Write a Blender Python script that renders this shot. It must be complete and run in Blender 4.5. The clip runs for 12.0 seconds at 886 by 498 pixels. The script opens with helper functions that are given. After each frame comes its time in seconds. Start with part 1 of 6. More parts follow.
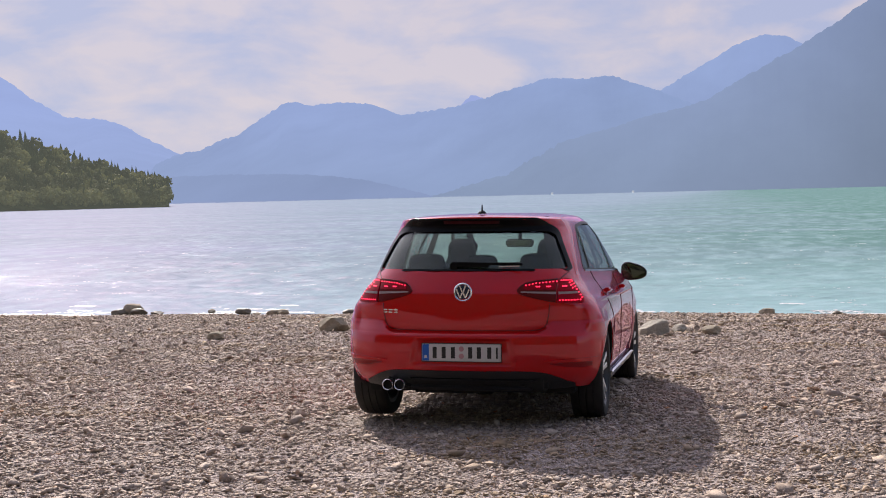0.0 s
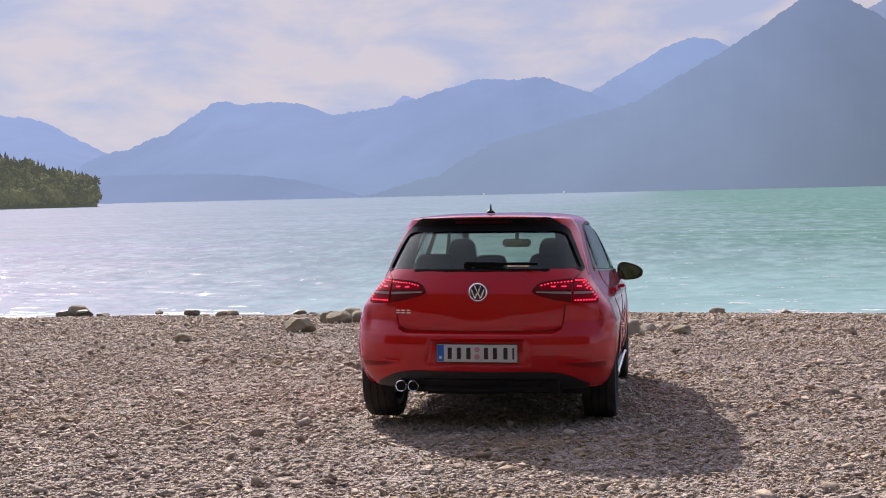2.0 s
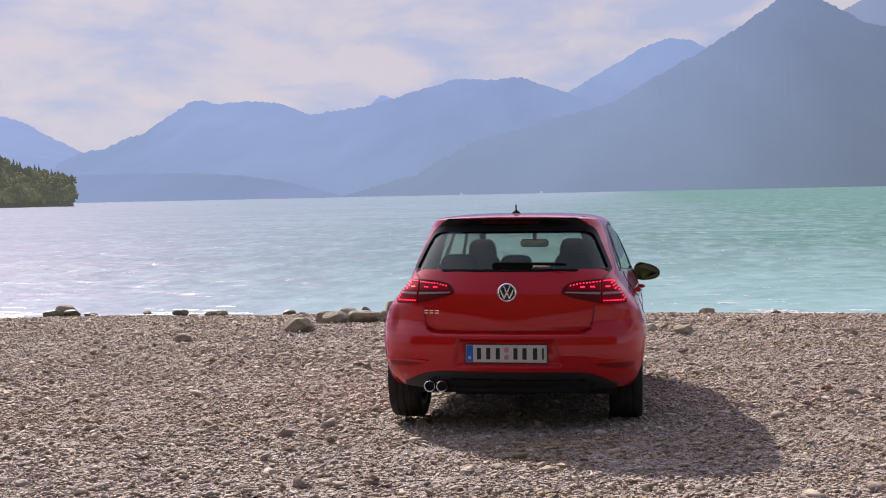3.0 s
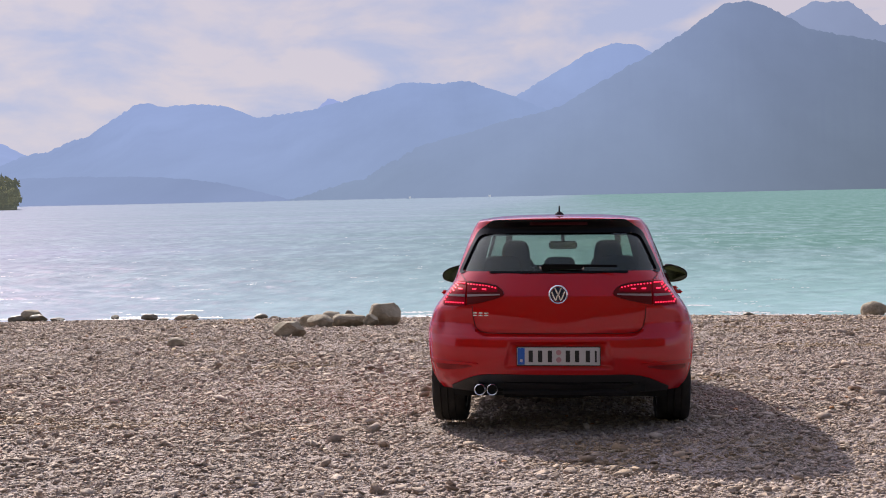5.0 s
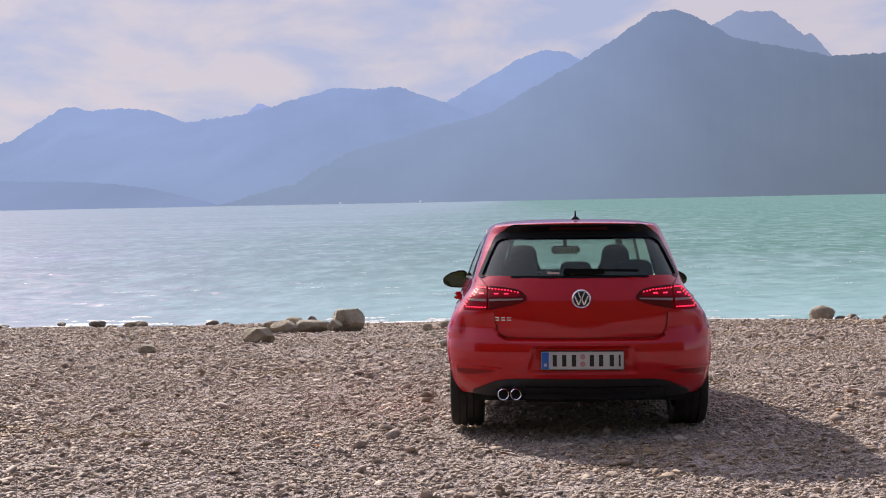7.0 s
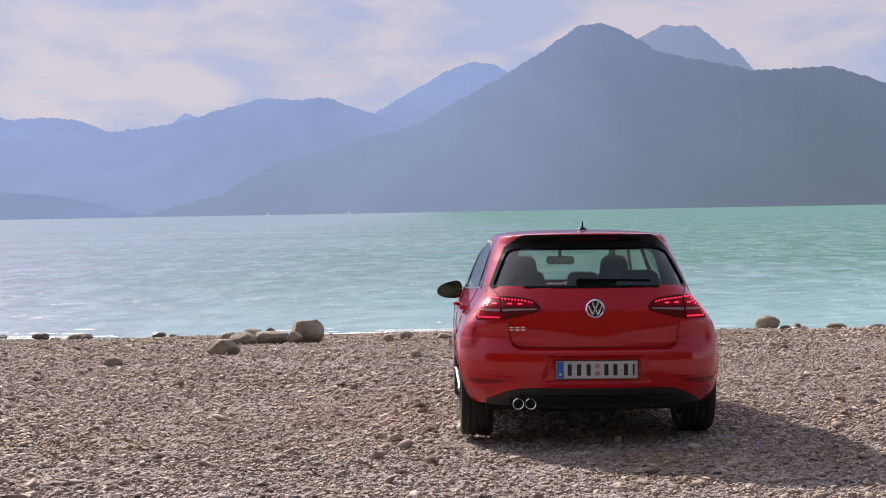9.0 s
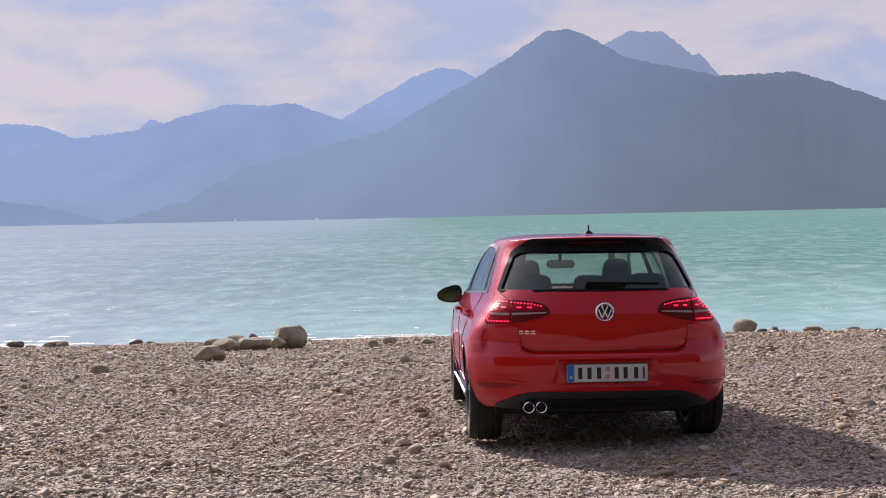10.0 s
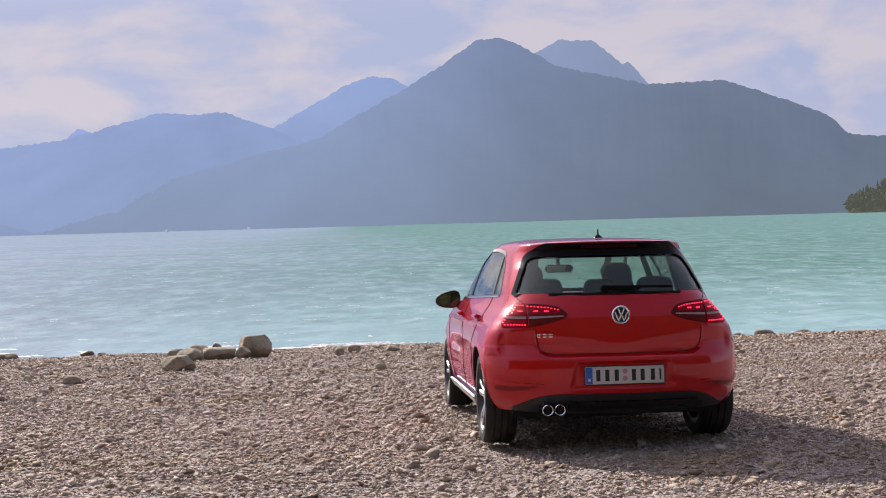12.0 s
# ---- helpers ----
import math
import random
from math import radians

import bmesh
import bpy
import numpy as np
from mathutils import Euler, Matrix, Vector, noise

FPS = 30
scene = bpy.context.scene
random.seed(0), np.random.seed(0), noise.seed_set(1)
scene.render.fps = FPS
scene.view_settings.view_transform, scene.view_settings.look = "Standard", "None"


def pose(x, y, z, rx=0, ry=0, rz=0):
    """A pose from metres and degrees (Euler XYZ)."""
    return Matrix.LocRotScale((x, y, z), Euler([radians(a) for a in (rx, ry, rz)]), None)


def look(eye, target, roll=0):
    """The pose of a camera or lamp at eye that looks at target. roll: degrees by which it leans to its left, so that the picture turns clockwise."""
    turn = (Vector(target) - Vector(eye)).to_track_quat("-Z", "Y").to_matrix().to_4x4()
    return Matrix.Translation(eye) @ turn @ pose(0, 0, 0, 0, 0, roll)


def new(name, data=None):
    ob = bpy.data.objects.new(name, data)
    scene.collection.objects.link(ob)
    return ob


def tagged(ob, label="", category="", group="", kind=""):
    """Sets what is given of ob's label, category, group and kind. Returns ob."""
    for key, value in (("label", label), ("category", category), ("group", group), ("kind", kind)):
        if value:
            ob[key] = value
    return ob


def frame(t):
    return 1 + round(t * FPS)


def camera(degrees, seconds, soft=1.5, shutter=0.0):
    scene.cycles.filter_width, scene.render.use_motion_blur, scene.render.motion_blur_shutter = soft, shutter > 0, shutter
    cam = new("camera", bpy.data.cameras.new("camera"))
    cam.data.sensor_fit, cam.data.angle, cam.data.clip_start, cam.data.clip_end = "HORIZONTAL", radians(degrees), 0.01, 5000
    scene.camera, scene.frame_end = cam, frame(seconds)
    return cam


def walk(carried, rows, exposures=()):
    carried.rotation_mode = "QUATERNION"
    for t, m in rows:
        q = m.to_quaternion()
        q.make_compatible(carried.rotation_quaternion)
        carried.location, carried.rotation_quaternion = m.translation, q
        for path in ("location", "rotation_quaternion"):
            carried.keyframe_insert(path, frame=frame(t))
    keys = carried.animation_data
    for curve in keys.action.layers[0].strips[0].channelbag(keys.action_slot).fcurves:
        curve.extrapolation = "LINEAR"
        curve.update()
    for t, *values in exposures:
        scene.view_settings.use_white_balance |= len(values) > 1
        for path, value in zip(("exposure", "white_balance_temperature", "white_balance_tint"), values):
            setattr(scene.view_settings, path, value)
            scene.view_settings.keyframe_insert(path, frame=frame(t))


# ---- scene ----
cam = camera(39.3, 12.0, soft=1.05)
PATH = [
    (0, (1.701, -7.809, 1.583), (1.252, -5.862, 1.496), -1.4),
    (0.5, (1.56, -7.821, 1.583), (1.138, -5.868, 1.496), -1.3),
    (1, (1.424, -7.828, 1.587), (1.035, -5.868, 1.499), -1.3),
    (1.5, (1.304, -7.831, 1.589), (0.942, -5.866, 1.5), -1.3),
    (2, (1.156, -7.842, 1.589), (0.815, -5.873, 1.5), -1.3),
    (2.5, (1.001, -7.861, 1.592), (0.677, -5.89, 1.503), -1.2),
    (3, (0.824, -7.884, 1.598), (0.519, -5.91, 1.508), -1.2),
    (5, (0.157, -7.869, 1.595), (-0.065, -5.883, 1.509), -1.2),
    (5.5, (0.015, -7.878, 1.596), (-0.184, -5.89, 1.512), -1.2),
    (6, (-0.147, -7.883, 1.599), (-0.32, -5.892, 1.516), -1.1),
    (6.5, (-0.295, -7.893, 1.6), (-0.439, -5.9, 1.519), -1.1),
    (7, (-0.441, -7.896, 1.599), (-0.551, -5.901, 1.52), -1.1),
    (9, (-1.002, -7.935, 1.604), (-0.996, -5.936, 1.541), -1.0),
    (9.5, (-1.125, -7.921, 1.602), (-1.096, -5.922, 1.543), -1.1),
    (10, (-1.274, -7.921, 1.599), (-1.216, -5.923, 1.544), -1.2),
    (10.5, (-1.415, -7.925, 1.598), (-1.326, -5.928, 1.545), -1.2),
    (11, (-1.552, -7.931, 1.596), (-1.433, -5.935, 1.547), -1.4),
    (11.5, (-1.688, -7.934, 1.595), (-1.545, -5.939, 1.55), -1.6),
    (12, (-1.831, -7.938, 1.591), (-1.665, -5.945, 1.547), -1.6),
]
walk(cam, [(t, look(eye, target, roll)) for t, eye, target, roll in PATH])

# ---- light ----
SUN_ELEV, SUN_LEFT = 31.0, 28.5           # degrees above the lake, degrees left of straight ahead
_e, _a = radians(SUN_ELEV), radians(SUN_LEFT)
SUN_DIR = Vector((-math.sin(_a) * math.cos(_e), math.cos(_a) * math.cos(_e), math.sin(_e)))
world = bpy.data.worlds.new("world")
scene.world = world
world.use_nodes = True
wn, wl = world.node_tree.nodes, world.node_tree.links
wn.clear()
w_out = wn.new("ShaderNodeOutputWorld")
w_bg = wn.new("ShaderNodeBackground")
w_bg.inputs["Strength"].default_value = 0.1
w_sky = wn.new("ShaderNodeTexSky")
w_sky.sky_type = "NISHITA"
w_sky.sun_disc = False
w_sky.sun_elevation = radians(SUN_ELEV)
w_sky.sun_rotation = radians(-SUN_LEFT)
w_sky.air_density, w_sky.dust_density, w_sky.altitude = 1.0, 1.0, 800
w_co = wn.new("ShaderNodeTexCoord")
w_map = wn.new("ShaderNodeMapping")
w_map.inputs["Scale"].default_value = (6.0, 6.0, 15.0)
w_map.inputs["Location"].default_value = (0.7, 0.2, 0.35)
w_noise = wn.new("ShaderNodeTexNoise")
w_noise.inputs["Scale"].default_value = 1.6
w_noise.inputs["Detail"].default_value = 7.0
w_noise.inputs["Roughness"].default_value = 0.52
w_noise.inputs["Distortion"].default_value = 0.25
w_ramp = wn.new("ShaderNodeValToRGB")
w_ramp.color_ramp.elements[0].position, w_ramp.color_ramp.elements[1].position = 0.40, 0.58
w_cloud = wn.new("ShaderNodeMix")
w_cloud.data_type = "RGBA"
w_cloud.inputs["A"].default_value = (3.0, 3.25, 4.7, 1)      # thin grey-blue veil
w_cloud.inputs["B"].default_value = (4.35, 3.95, 4.55, 1)      # lit cloud
w_sep = wn.new("ShaderNodeSeparateXYZ")
w_low = wn.new("ShaderNodeMapRange")                        # clouds fill the sky low over the mountains, blue opens overhead
w_low.inputs["From Min"].default_value, w_low.inputs["From Max"].default_value = 0.75, 0.18
w_low.inputs["To Min"].default_value, w_low.inputs["To Max"].default_value = 0.40, 0.95
w_mix = wn.new("ShaderNodeMix")
w_mix.data_type = "RGBA"
wl.new(w_co.outputs["Generated"], w_map.inputs["Vector"])
wl.new(w_map.outputs["Vector"], w_noise.inputs["Vector"])
wl.new(w_noise.outputs["Fac"], w_ramp.inputs["Fac"])
wl.new(w_ramp.outputs["Color"], w_cloud.inputs["Factor"])
wl.new(w_co.outputs["Generated"], w_sep.inputs["Vector"])
wl.new(w_sep.outputs["Z"], w_low.inputs["Value"])
w_gap = wn.new("ShaderNodeMapRange")                        # away from the sun the cloud breaks up
w_gap.inputs["From Min"].default_value, w_gap.inputs["From Max"].default_value = -0.5, 0.4
w_gap.inputs["To Min"].default_value, w_gap.inputs["To Max"].default_value = 0.15, 1.0
w_part = wn.new("ShaderNodeMath")
w_part.operation = "MULTIPLY"
wl.new(w_low.outputs["Result"], w_part.inputs[0])
wl.new(w_gap.outputs["Result"], w_part.inputs[1])
wl.new(w_part.outputs["Value"], w_mix.inputs["Factor"])
wl.new(w_sky.outputs["Color"], w_mix.inputs["A"])
# clouds away from the sun are darker
w_lit = wn.new("ShaderNodeMapRange")
w_lit.inputs["From Min"].default_value, w_lit.inputs["From Max"].default_value = -0.6, 0.5
w_lit.inputs["To Min"].default_value, w_lit.inputs["To Max"].default_value = 0.85, 1.0
w_shade = wn.new("ShaderNodeVectorMath")
w_shade.operation = "SCALE"
wl.new(w_cloud.outputs["Result"], w_shade.inputs[0])
wl.new(w_lit.outputs["Result"], w_shade.inputs["Scale"])
wl.new(w_shade.outputs["Vector"], w_mix.inputs["B"])
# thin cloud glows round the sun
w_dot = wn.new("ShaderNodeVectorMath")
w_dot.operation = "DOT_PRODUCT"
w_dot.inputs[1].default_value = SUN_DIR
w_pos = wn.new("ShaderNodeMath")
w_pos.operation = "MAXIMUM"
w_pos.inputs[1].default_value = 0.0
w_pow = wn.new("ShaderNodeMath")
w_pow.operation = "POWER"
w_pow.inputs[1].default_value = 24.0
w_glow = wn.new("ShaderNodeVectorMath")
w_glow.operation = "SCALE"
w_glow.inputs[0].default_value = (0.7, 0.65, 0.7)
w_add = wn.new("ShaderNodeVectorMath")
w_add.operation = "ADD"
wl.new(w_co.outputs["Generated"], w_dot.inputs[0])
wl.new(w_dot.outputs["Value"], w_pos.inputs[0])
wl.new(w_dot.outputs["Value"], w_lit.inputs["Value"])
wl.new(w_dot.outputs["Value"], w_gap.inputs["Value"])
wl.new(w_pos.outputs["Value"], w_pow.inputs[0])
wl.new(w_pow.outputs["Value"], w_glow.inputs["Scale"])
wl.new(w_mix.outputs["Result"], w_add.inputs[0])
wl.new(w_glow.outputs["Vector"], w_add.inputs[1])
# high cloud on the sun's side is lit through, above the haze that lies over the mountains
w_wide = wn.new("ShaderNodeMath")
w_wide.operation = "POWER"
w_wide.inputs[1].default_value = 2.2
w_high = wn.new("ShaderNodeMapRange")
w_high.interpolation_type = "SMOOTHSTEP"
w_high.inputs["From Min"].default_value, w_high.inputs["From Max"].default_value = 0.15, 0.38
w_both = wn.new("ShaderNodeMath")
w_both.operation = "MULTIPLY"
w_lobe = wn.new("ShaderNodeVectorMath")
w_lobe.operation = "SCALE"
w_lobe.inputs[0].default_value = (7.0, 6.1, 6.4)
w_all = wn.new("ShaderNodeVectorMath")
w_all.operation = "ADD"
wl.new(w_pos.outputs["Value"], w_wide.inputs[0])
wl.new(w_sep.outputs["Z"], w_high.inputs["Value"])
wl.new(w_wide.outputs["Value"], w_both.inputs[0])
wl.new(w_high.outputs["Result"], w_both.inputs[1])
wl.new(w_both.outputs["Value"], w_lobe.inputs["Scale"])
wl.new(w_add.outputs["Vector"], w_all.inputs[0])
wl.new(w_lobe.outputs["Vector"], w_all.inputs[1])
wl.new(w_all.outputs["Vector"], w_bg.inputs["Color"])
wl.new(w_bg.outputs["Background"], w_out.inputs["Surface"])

sun = new("sun", bpy.data.lights.new("sun", "SUN"))
sun.data.energy, sun.data.angle, sun.data.color = 3.9, radians(0.6), (1.0, 0.91, 0.80)
sun.matrix_world = look(SUN_DIR * 60, (0, 0, 0))
scene.view_settings.exposure = 0.5


# ---- materials ----
def material(name, colour=(0.5, 0.5, 0.5), rough=0.5, metal=0.0, vary=0.0, scale=8.0, bump=0.0, bump_scale=40.0, coat=0.0, spec=0.5, dirt=None):
    """Principled surface with variation at two scales and a fine relief. dirt: (colour, amount, scale)."""
    m = bpy.data.materials.new(name)
    m.use_nodes = True
    n, l = m.node_tree.nodes, m.node_tree.links
    p = n["Principled BSDF"]
    p.inputs["Roughness"].default_value, p.inputs["Metallic"].default_value = rough, metal
    p.inputs["Specular IOR Level"].default_value = spec
    p.inputs["Coat Weight"].default_value, p.inputs["Coat Roughness"].default_value = coat, 0.05
    co = n.new("ShaderNodeTexCoord")
    base = None
    if vary:
        tex = n.new("ShaderNodeTexNoise")
        tex.inputs["Scale"].default_value, tex.inputs["Detail"].default_value = scale, 8
        tex.inputs["Roughness"].default_value = 0.65
        l.new(co.outputs["Object"], tex.inputs["Vector"])
        mix = n.new("ShaderNodeMix")
        mix.data_type = "RGBA"
        mix.inputs["A"].default_value = (*[c * (1 - vary) for c in colour], 1)
        mix.inputs["B"].default_value = (*[min(1, c * (1 + vary)) for c in colour], 1)
        l.new(tex.outputs["Fac"], mix.inputs["Factor"])
        base = mix.outputs["Result"]
    if dirt:
        tex = n.new("ShaderNodeTexNoise")
        tex.inputs["Scale"].default_value, tex.inputs["Detail"].default_value = dirt[2], 6
        l.new(co.outputs["Object"], tex.inputs["Vector"])
        ramp = n.new("ShaderNodeMapRange")
        ramp.inputs["From Min"].default_value, ramp.inputs["From Max"].default_value = 0.45, 0.75
        ramp.inputs["To Max"].default_value = dirt[1]
        l.new(tex.outputs["Fac"], ramp.inputs["Value"])
        mix = n.new("ShaderNodeMix")
        mix.data_type = "RGBA"
        mix.inputs["A"].default_value = (*colour, 1)
        if base:
            l.new(base, mix.inputs["A"])
        mix.inputs["B"].default_value = (*dirt[0], 1)
        l.new(ramp.outputs["Result"], mix.inputs["Factor"])
        base = mix.outputs["Result"]
    if base:
        l.new(base, p.inputs["Base Color"])
    else:
        p.inputs["Base Color"].default_value = (*colour, 1)
    if bump:
        tex = n.new("ShaderNodeTexNoise")
        tex.inputs["Scale"].default_value, tex.inputs["Detail"].default_value = bump_scale, 6
        l.new(co.outputs["Object"], tex.inputs["Vector"])
        b = n.new("ShaderNodeBump")
        b.inputs["Strength"].default_value, b.inputs["Distance"].default_value = bump, 0.02
        l.new(tex.outputs["Fac"], b.inputs["Height"])
        l.new(b.outputs["Normal"], p.inputs["Normal"])
    return m


def glow(name, colour, strength, base=(0.02, 0.02, 0.02)):
    m = bpy.data.materials.new(name)
    m.use_nodes = True
    p = m.node_tree.nodes["Principled BSDF"]
    p.inputs["Base Color"].default_value = (*base, 1)
    p.inputs["Emission Color"].default_value, p.inputs["Emission Strength"].default_value = (*colour, 1), strength
    return m


def glass(name, tint):
    """A thin pane: tinted see-through with a mirror gloss by its angle."""
    m = bpy.data.materials.new(name)
    m.use_nodes = True
    n, l = m.node_tree.nodes, m.node_tree.links
    n.clear()
    out, mix = n.new("ShaderNodeOutputMaterial"), n.new("ShaderNodeMixShader")
    see, shine, face = n.new("ShaderNodeBsdfTransparent"), n.new("ShaderNodeBsdfGlossy"), n.new("ShaderNodeLayerWeight")
    fres, edge = n.new("ShaderNodeMapRange"), n.new("ShaderNodeMath")
    see.inputs["Color"].default_value = (*tint, 1)
    shine.inputs["Roughness"].default_value = 0.02
    face.inputs["Blend"].default_value = 0.5
    edge.operation = "POWER"
    edge.inputs[1].default_value = 5.0
    fres.inputs["To Min"].default_value = 0.06
    l.new(face.outputs["Facing"], edge.inputs[0])
    l.new(edge.outputs["Value"], fres.inputs["Value"])
    l.new(fres.outputs["Result"], mix.inputs["Fac"])
    l.new(see.outputs["BSDF"], mix.inputs[1])
    l.new(shine.outputs["BSDF"], mix.inputs[2])
    l.new(mix.outputs["Shader"], out.inputs["Surface"])
    return m


def stone_material(name, per_island, lo=(0.32, 0.250, 0.204), hi=(0.54, 0.445, 0.38), scale=14.0):
    m = bpy.data.materials.new(name)
    m.use_nodes = True
    n, l = m.node_tree.nodes, m.node_tree.links
    p = n["Principled BSDF"]
    p.inputs["Roughness"].default_value = 0.85
    p.inputs["Specular IOR Level"].default_value = 0.25
    if per_island:
        rnd = n.new("ShaderNodeNewGeometry").outputs["Random Per Island"]
    else:
        rnd = n.new("ShaderNodeObjectInfo").outputs["Random"]
    ramp = n.new("ShaderNodeValToRGB")
    e = ramp.color_ramp.elements
    e[0].color, e[1].color = (*lo, 1), (*hi, 1)
    for pos, c in ((0.22, (0.39, 0.304, 0.250)), (0.45, (0.425, 0.33, 0.262)), (0.62, (0.435, 0.351, 0.298)), (0.80, (0.465, 0.377, 0.320)), (0.9945, (0.53, 0.435, 0.37)), (0.996, (0.42, 0.20, 0.085))):
        k = e.new(pos)
        k.color = (*c, 1)
    l.new(rnd, ramp.inputs["Fac"])
    co = n.new("ShaderNodeTexCoord")
    tex = n.new("ShaderNodeTexNoise")
    tex.inputs["Scale"].default_value, tex.inputs["Detail"].default_value = scale, 8
    tex.inputs["Roughness"].default_value = 0.7
    l.new(co.outputs["Object"], tex.inputs["Vector"])
    mr = n.new("ShaderNodeMapRange")
    mr.inputs["From Min"].default_value, mr.inputs["From Max"].default_value = 0.3, 0.7
    mr.inputs["To Min"].default_value, mr.inputs["To Max"].default_value = 0.8, 1.15
    l.new(tex.outputs["Fac"], mr.inputs["Value"])
    mul = n.new("ShaderNodeVectorMath")
    mul.operation = "SCALE"
    l.new(ramp.outputs["Color"], mul.inputs[0])
    l.new(mr.outputs["Result"], mul.inputs["Scale"])
    # olive and rusty drifts left by high water
    geo, mp = n.new("ShaderNodeNewGeometry"), n.new("ShaderNodeMapping")
    mp.inputs["Scale"].default_value = (0.25, 0.8, 1)
    l.new(geo.outputs["Position"], mp.inputs["Vector"])
    drift = n.new("ShaderNodeTexNoise")
    drift.inputs["Scale"].default_value, drift.inputs["Detail"].default_value = 1.0, 6
    drift.inputs["Roughness"].default_value = 0.7
    l.new(mp.outputs["Vector"], drift.inputs["Vector"])
    span = n.new("ShaderNodeMapRange")
    span.inputs["From Min"].default_value, span.inputs["From Max"].default_value = 0.53, 0.66
    span.inputs["To Max"].default_value = 0.75
    l.new(drift.outputs["Fac"], span.inputs["Value"])
    stain = n.new("ShaderNodeMix")
    stain.data_type = "RGBA"
    stain.blend_type = "MULTIPLY"
    stain.inputs["B"].default_value = (0.76, 0.65, 0.38, 1)
    l.new(span.outputs["Result"], stain.inputs["Factor"])
    l.new(mul.outputs["Vector"], stain.inputs["A"])
    l.new(stain.outputs["Result"], p.inputs["Base Color"])
    b = n.new("ShaderNodeBump")
    b.inputs["Strength"].default_value, b.inputs["Distance"].default_value = 0.5, 0.01
    fine = n.new("ShaderNodeTexNoise")
    fine.inputs["Scale"].default_value, fine.inputs["Detail"].default_value = scale * 5, 5
    l.new(co.outputs["Object"], fine.inputs["Vector"])
    l.new(fine.outputs["Fac"], b.inputs["Height"])
    l.new(b.outputs["Normal"], p.inputs["Normal"])
    return m


def haze_material(name, left, right, spread, dim, z_top, forest=(0.03, 0.045, 0.035), veil=0.9):
    """Distant slope: dark forest under haze painted as emission, brightest towards the sun's side (left) and high up.
    spread: the (x / y) directions between which left fades to right; dim: how the colour falls off at the foot."""
    m = bpy.data.materials.new(name)
    m.use_nodes = True
    n, l = m.node_tree.nodes, m.node_tree.links
    n.clear()
    out, mix = n.new("ShaderNodeOutputMaterial"), n.new("ShaderNodeMixShader")
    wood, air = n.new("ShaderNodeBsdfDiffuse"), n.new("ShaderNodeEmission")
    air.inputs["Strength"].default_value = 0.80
    co, sep = n.new("ShaderNodeTexCoord"), n.new("ShaderNodeSeparateXYZ")
    l.new(co.outputs["Object"], sep.inputs["Vector"])
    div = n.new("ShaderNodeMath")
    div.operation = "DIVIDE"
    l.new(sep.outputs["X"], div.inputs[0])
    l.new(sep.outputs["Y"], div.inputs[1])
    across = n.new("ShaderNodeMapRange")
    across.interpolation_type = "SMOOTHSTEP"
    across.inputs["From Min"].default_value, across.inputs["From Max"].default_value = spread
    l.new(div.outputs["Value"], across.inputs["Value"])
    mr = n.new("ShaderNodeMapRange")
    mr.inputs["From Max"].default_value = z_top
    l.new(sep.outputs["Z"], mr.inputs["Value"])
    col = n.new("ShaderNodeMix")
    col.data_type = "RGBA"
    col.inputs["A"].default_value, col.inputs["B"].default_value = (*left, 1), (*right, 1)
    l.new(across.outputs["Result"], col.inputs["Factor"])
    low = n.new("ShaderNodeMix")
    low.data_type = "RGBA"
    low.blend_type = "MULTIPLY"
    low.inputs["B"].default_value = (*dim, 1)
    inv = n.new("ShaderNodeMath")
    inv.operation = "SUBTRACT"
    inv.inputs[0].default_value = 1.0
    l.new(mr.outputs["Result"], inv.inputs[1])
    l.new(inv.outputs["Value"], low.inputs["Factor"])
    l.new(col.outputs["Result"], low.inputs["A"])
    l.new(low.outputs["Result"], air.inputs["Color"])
    # noise paints soft mottled shade into the haze's strength
    drift, amount = n.new("ShaderNodeTexNoise"), n.new("ShaderNodeMapRange")
    drift.inputs["Scale"].default_value, drift.inputs["Detail"].default_value = 0.0042, 6
    drift.inputs["Roughness"].default_value = 0.6
    # slopes run far back, so the drifts are drawn out in depth
    back = n.new("ShaderNodeMapping")
    back.inputs["Scale"].default_value = (1.0, 0.14, 1.0)
    l.new(co.outputs["Object"], back.inputs["Vector"])
    l.new(back.outputs["Vector"], drift.inputs["Vector"])
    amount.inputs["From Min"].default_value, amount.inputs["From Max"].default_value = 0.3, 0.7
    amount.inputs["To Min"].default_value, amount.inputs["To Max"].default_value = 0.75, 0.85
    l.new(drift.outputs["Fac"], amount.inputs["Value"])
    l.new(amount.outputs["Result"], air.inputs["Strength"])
    tex = n.new("ShaderNodeTexNoise")
    tex.inputs["Scale"].default_value, tex.inputs["Detail"].default_value = 0.012, 10
    tex.inputs["Roughness"].default_value = 0.65
    l.new(back.outputs["Vector"], tex.inputs["Vector"])
    wc = n.new("ShaderNodeMix")
    wc.data_type = "RGBA"
    wc.inputs["A"].default_value = (*[c * 0.2 for c in forest], 1)
    wc.inputs["B"].default_value = (*[c * 3.2 for c in forest], 1)
    l.new(tex.outputs["Fac"], wc.inputs["Factor"])
    l.new(wc.outputs["Result"], wood.inputs["Color"])
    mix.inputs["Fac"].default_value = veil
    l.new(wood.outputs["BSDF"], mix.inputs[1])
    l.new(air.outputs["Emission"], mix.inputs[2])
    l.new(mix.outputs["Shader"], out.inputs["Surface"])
    return m


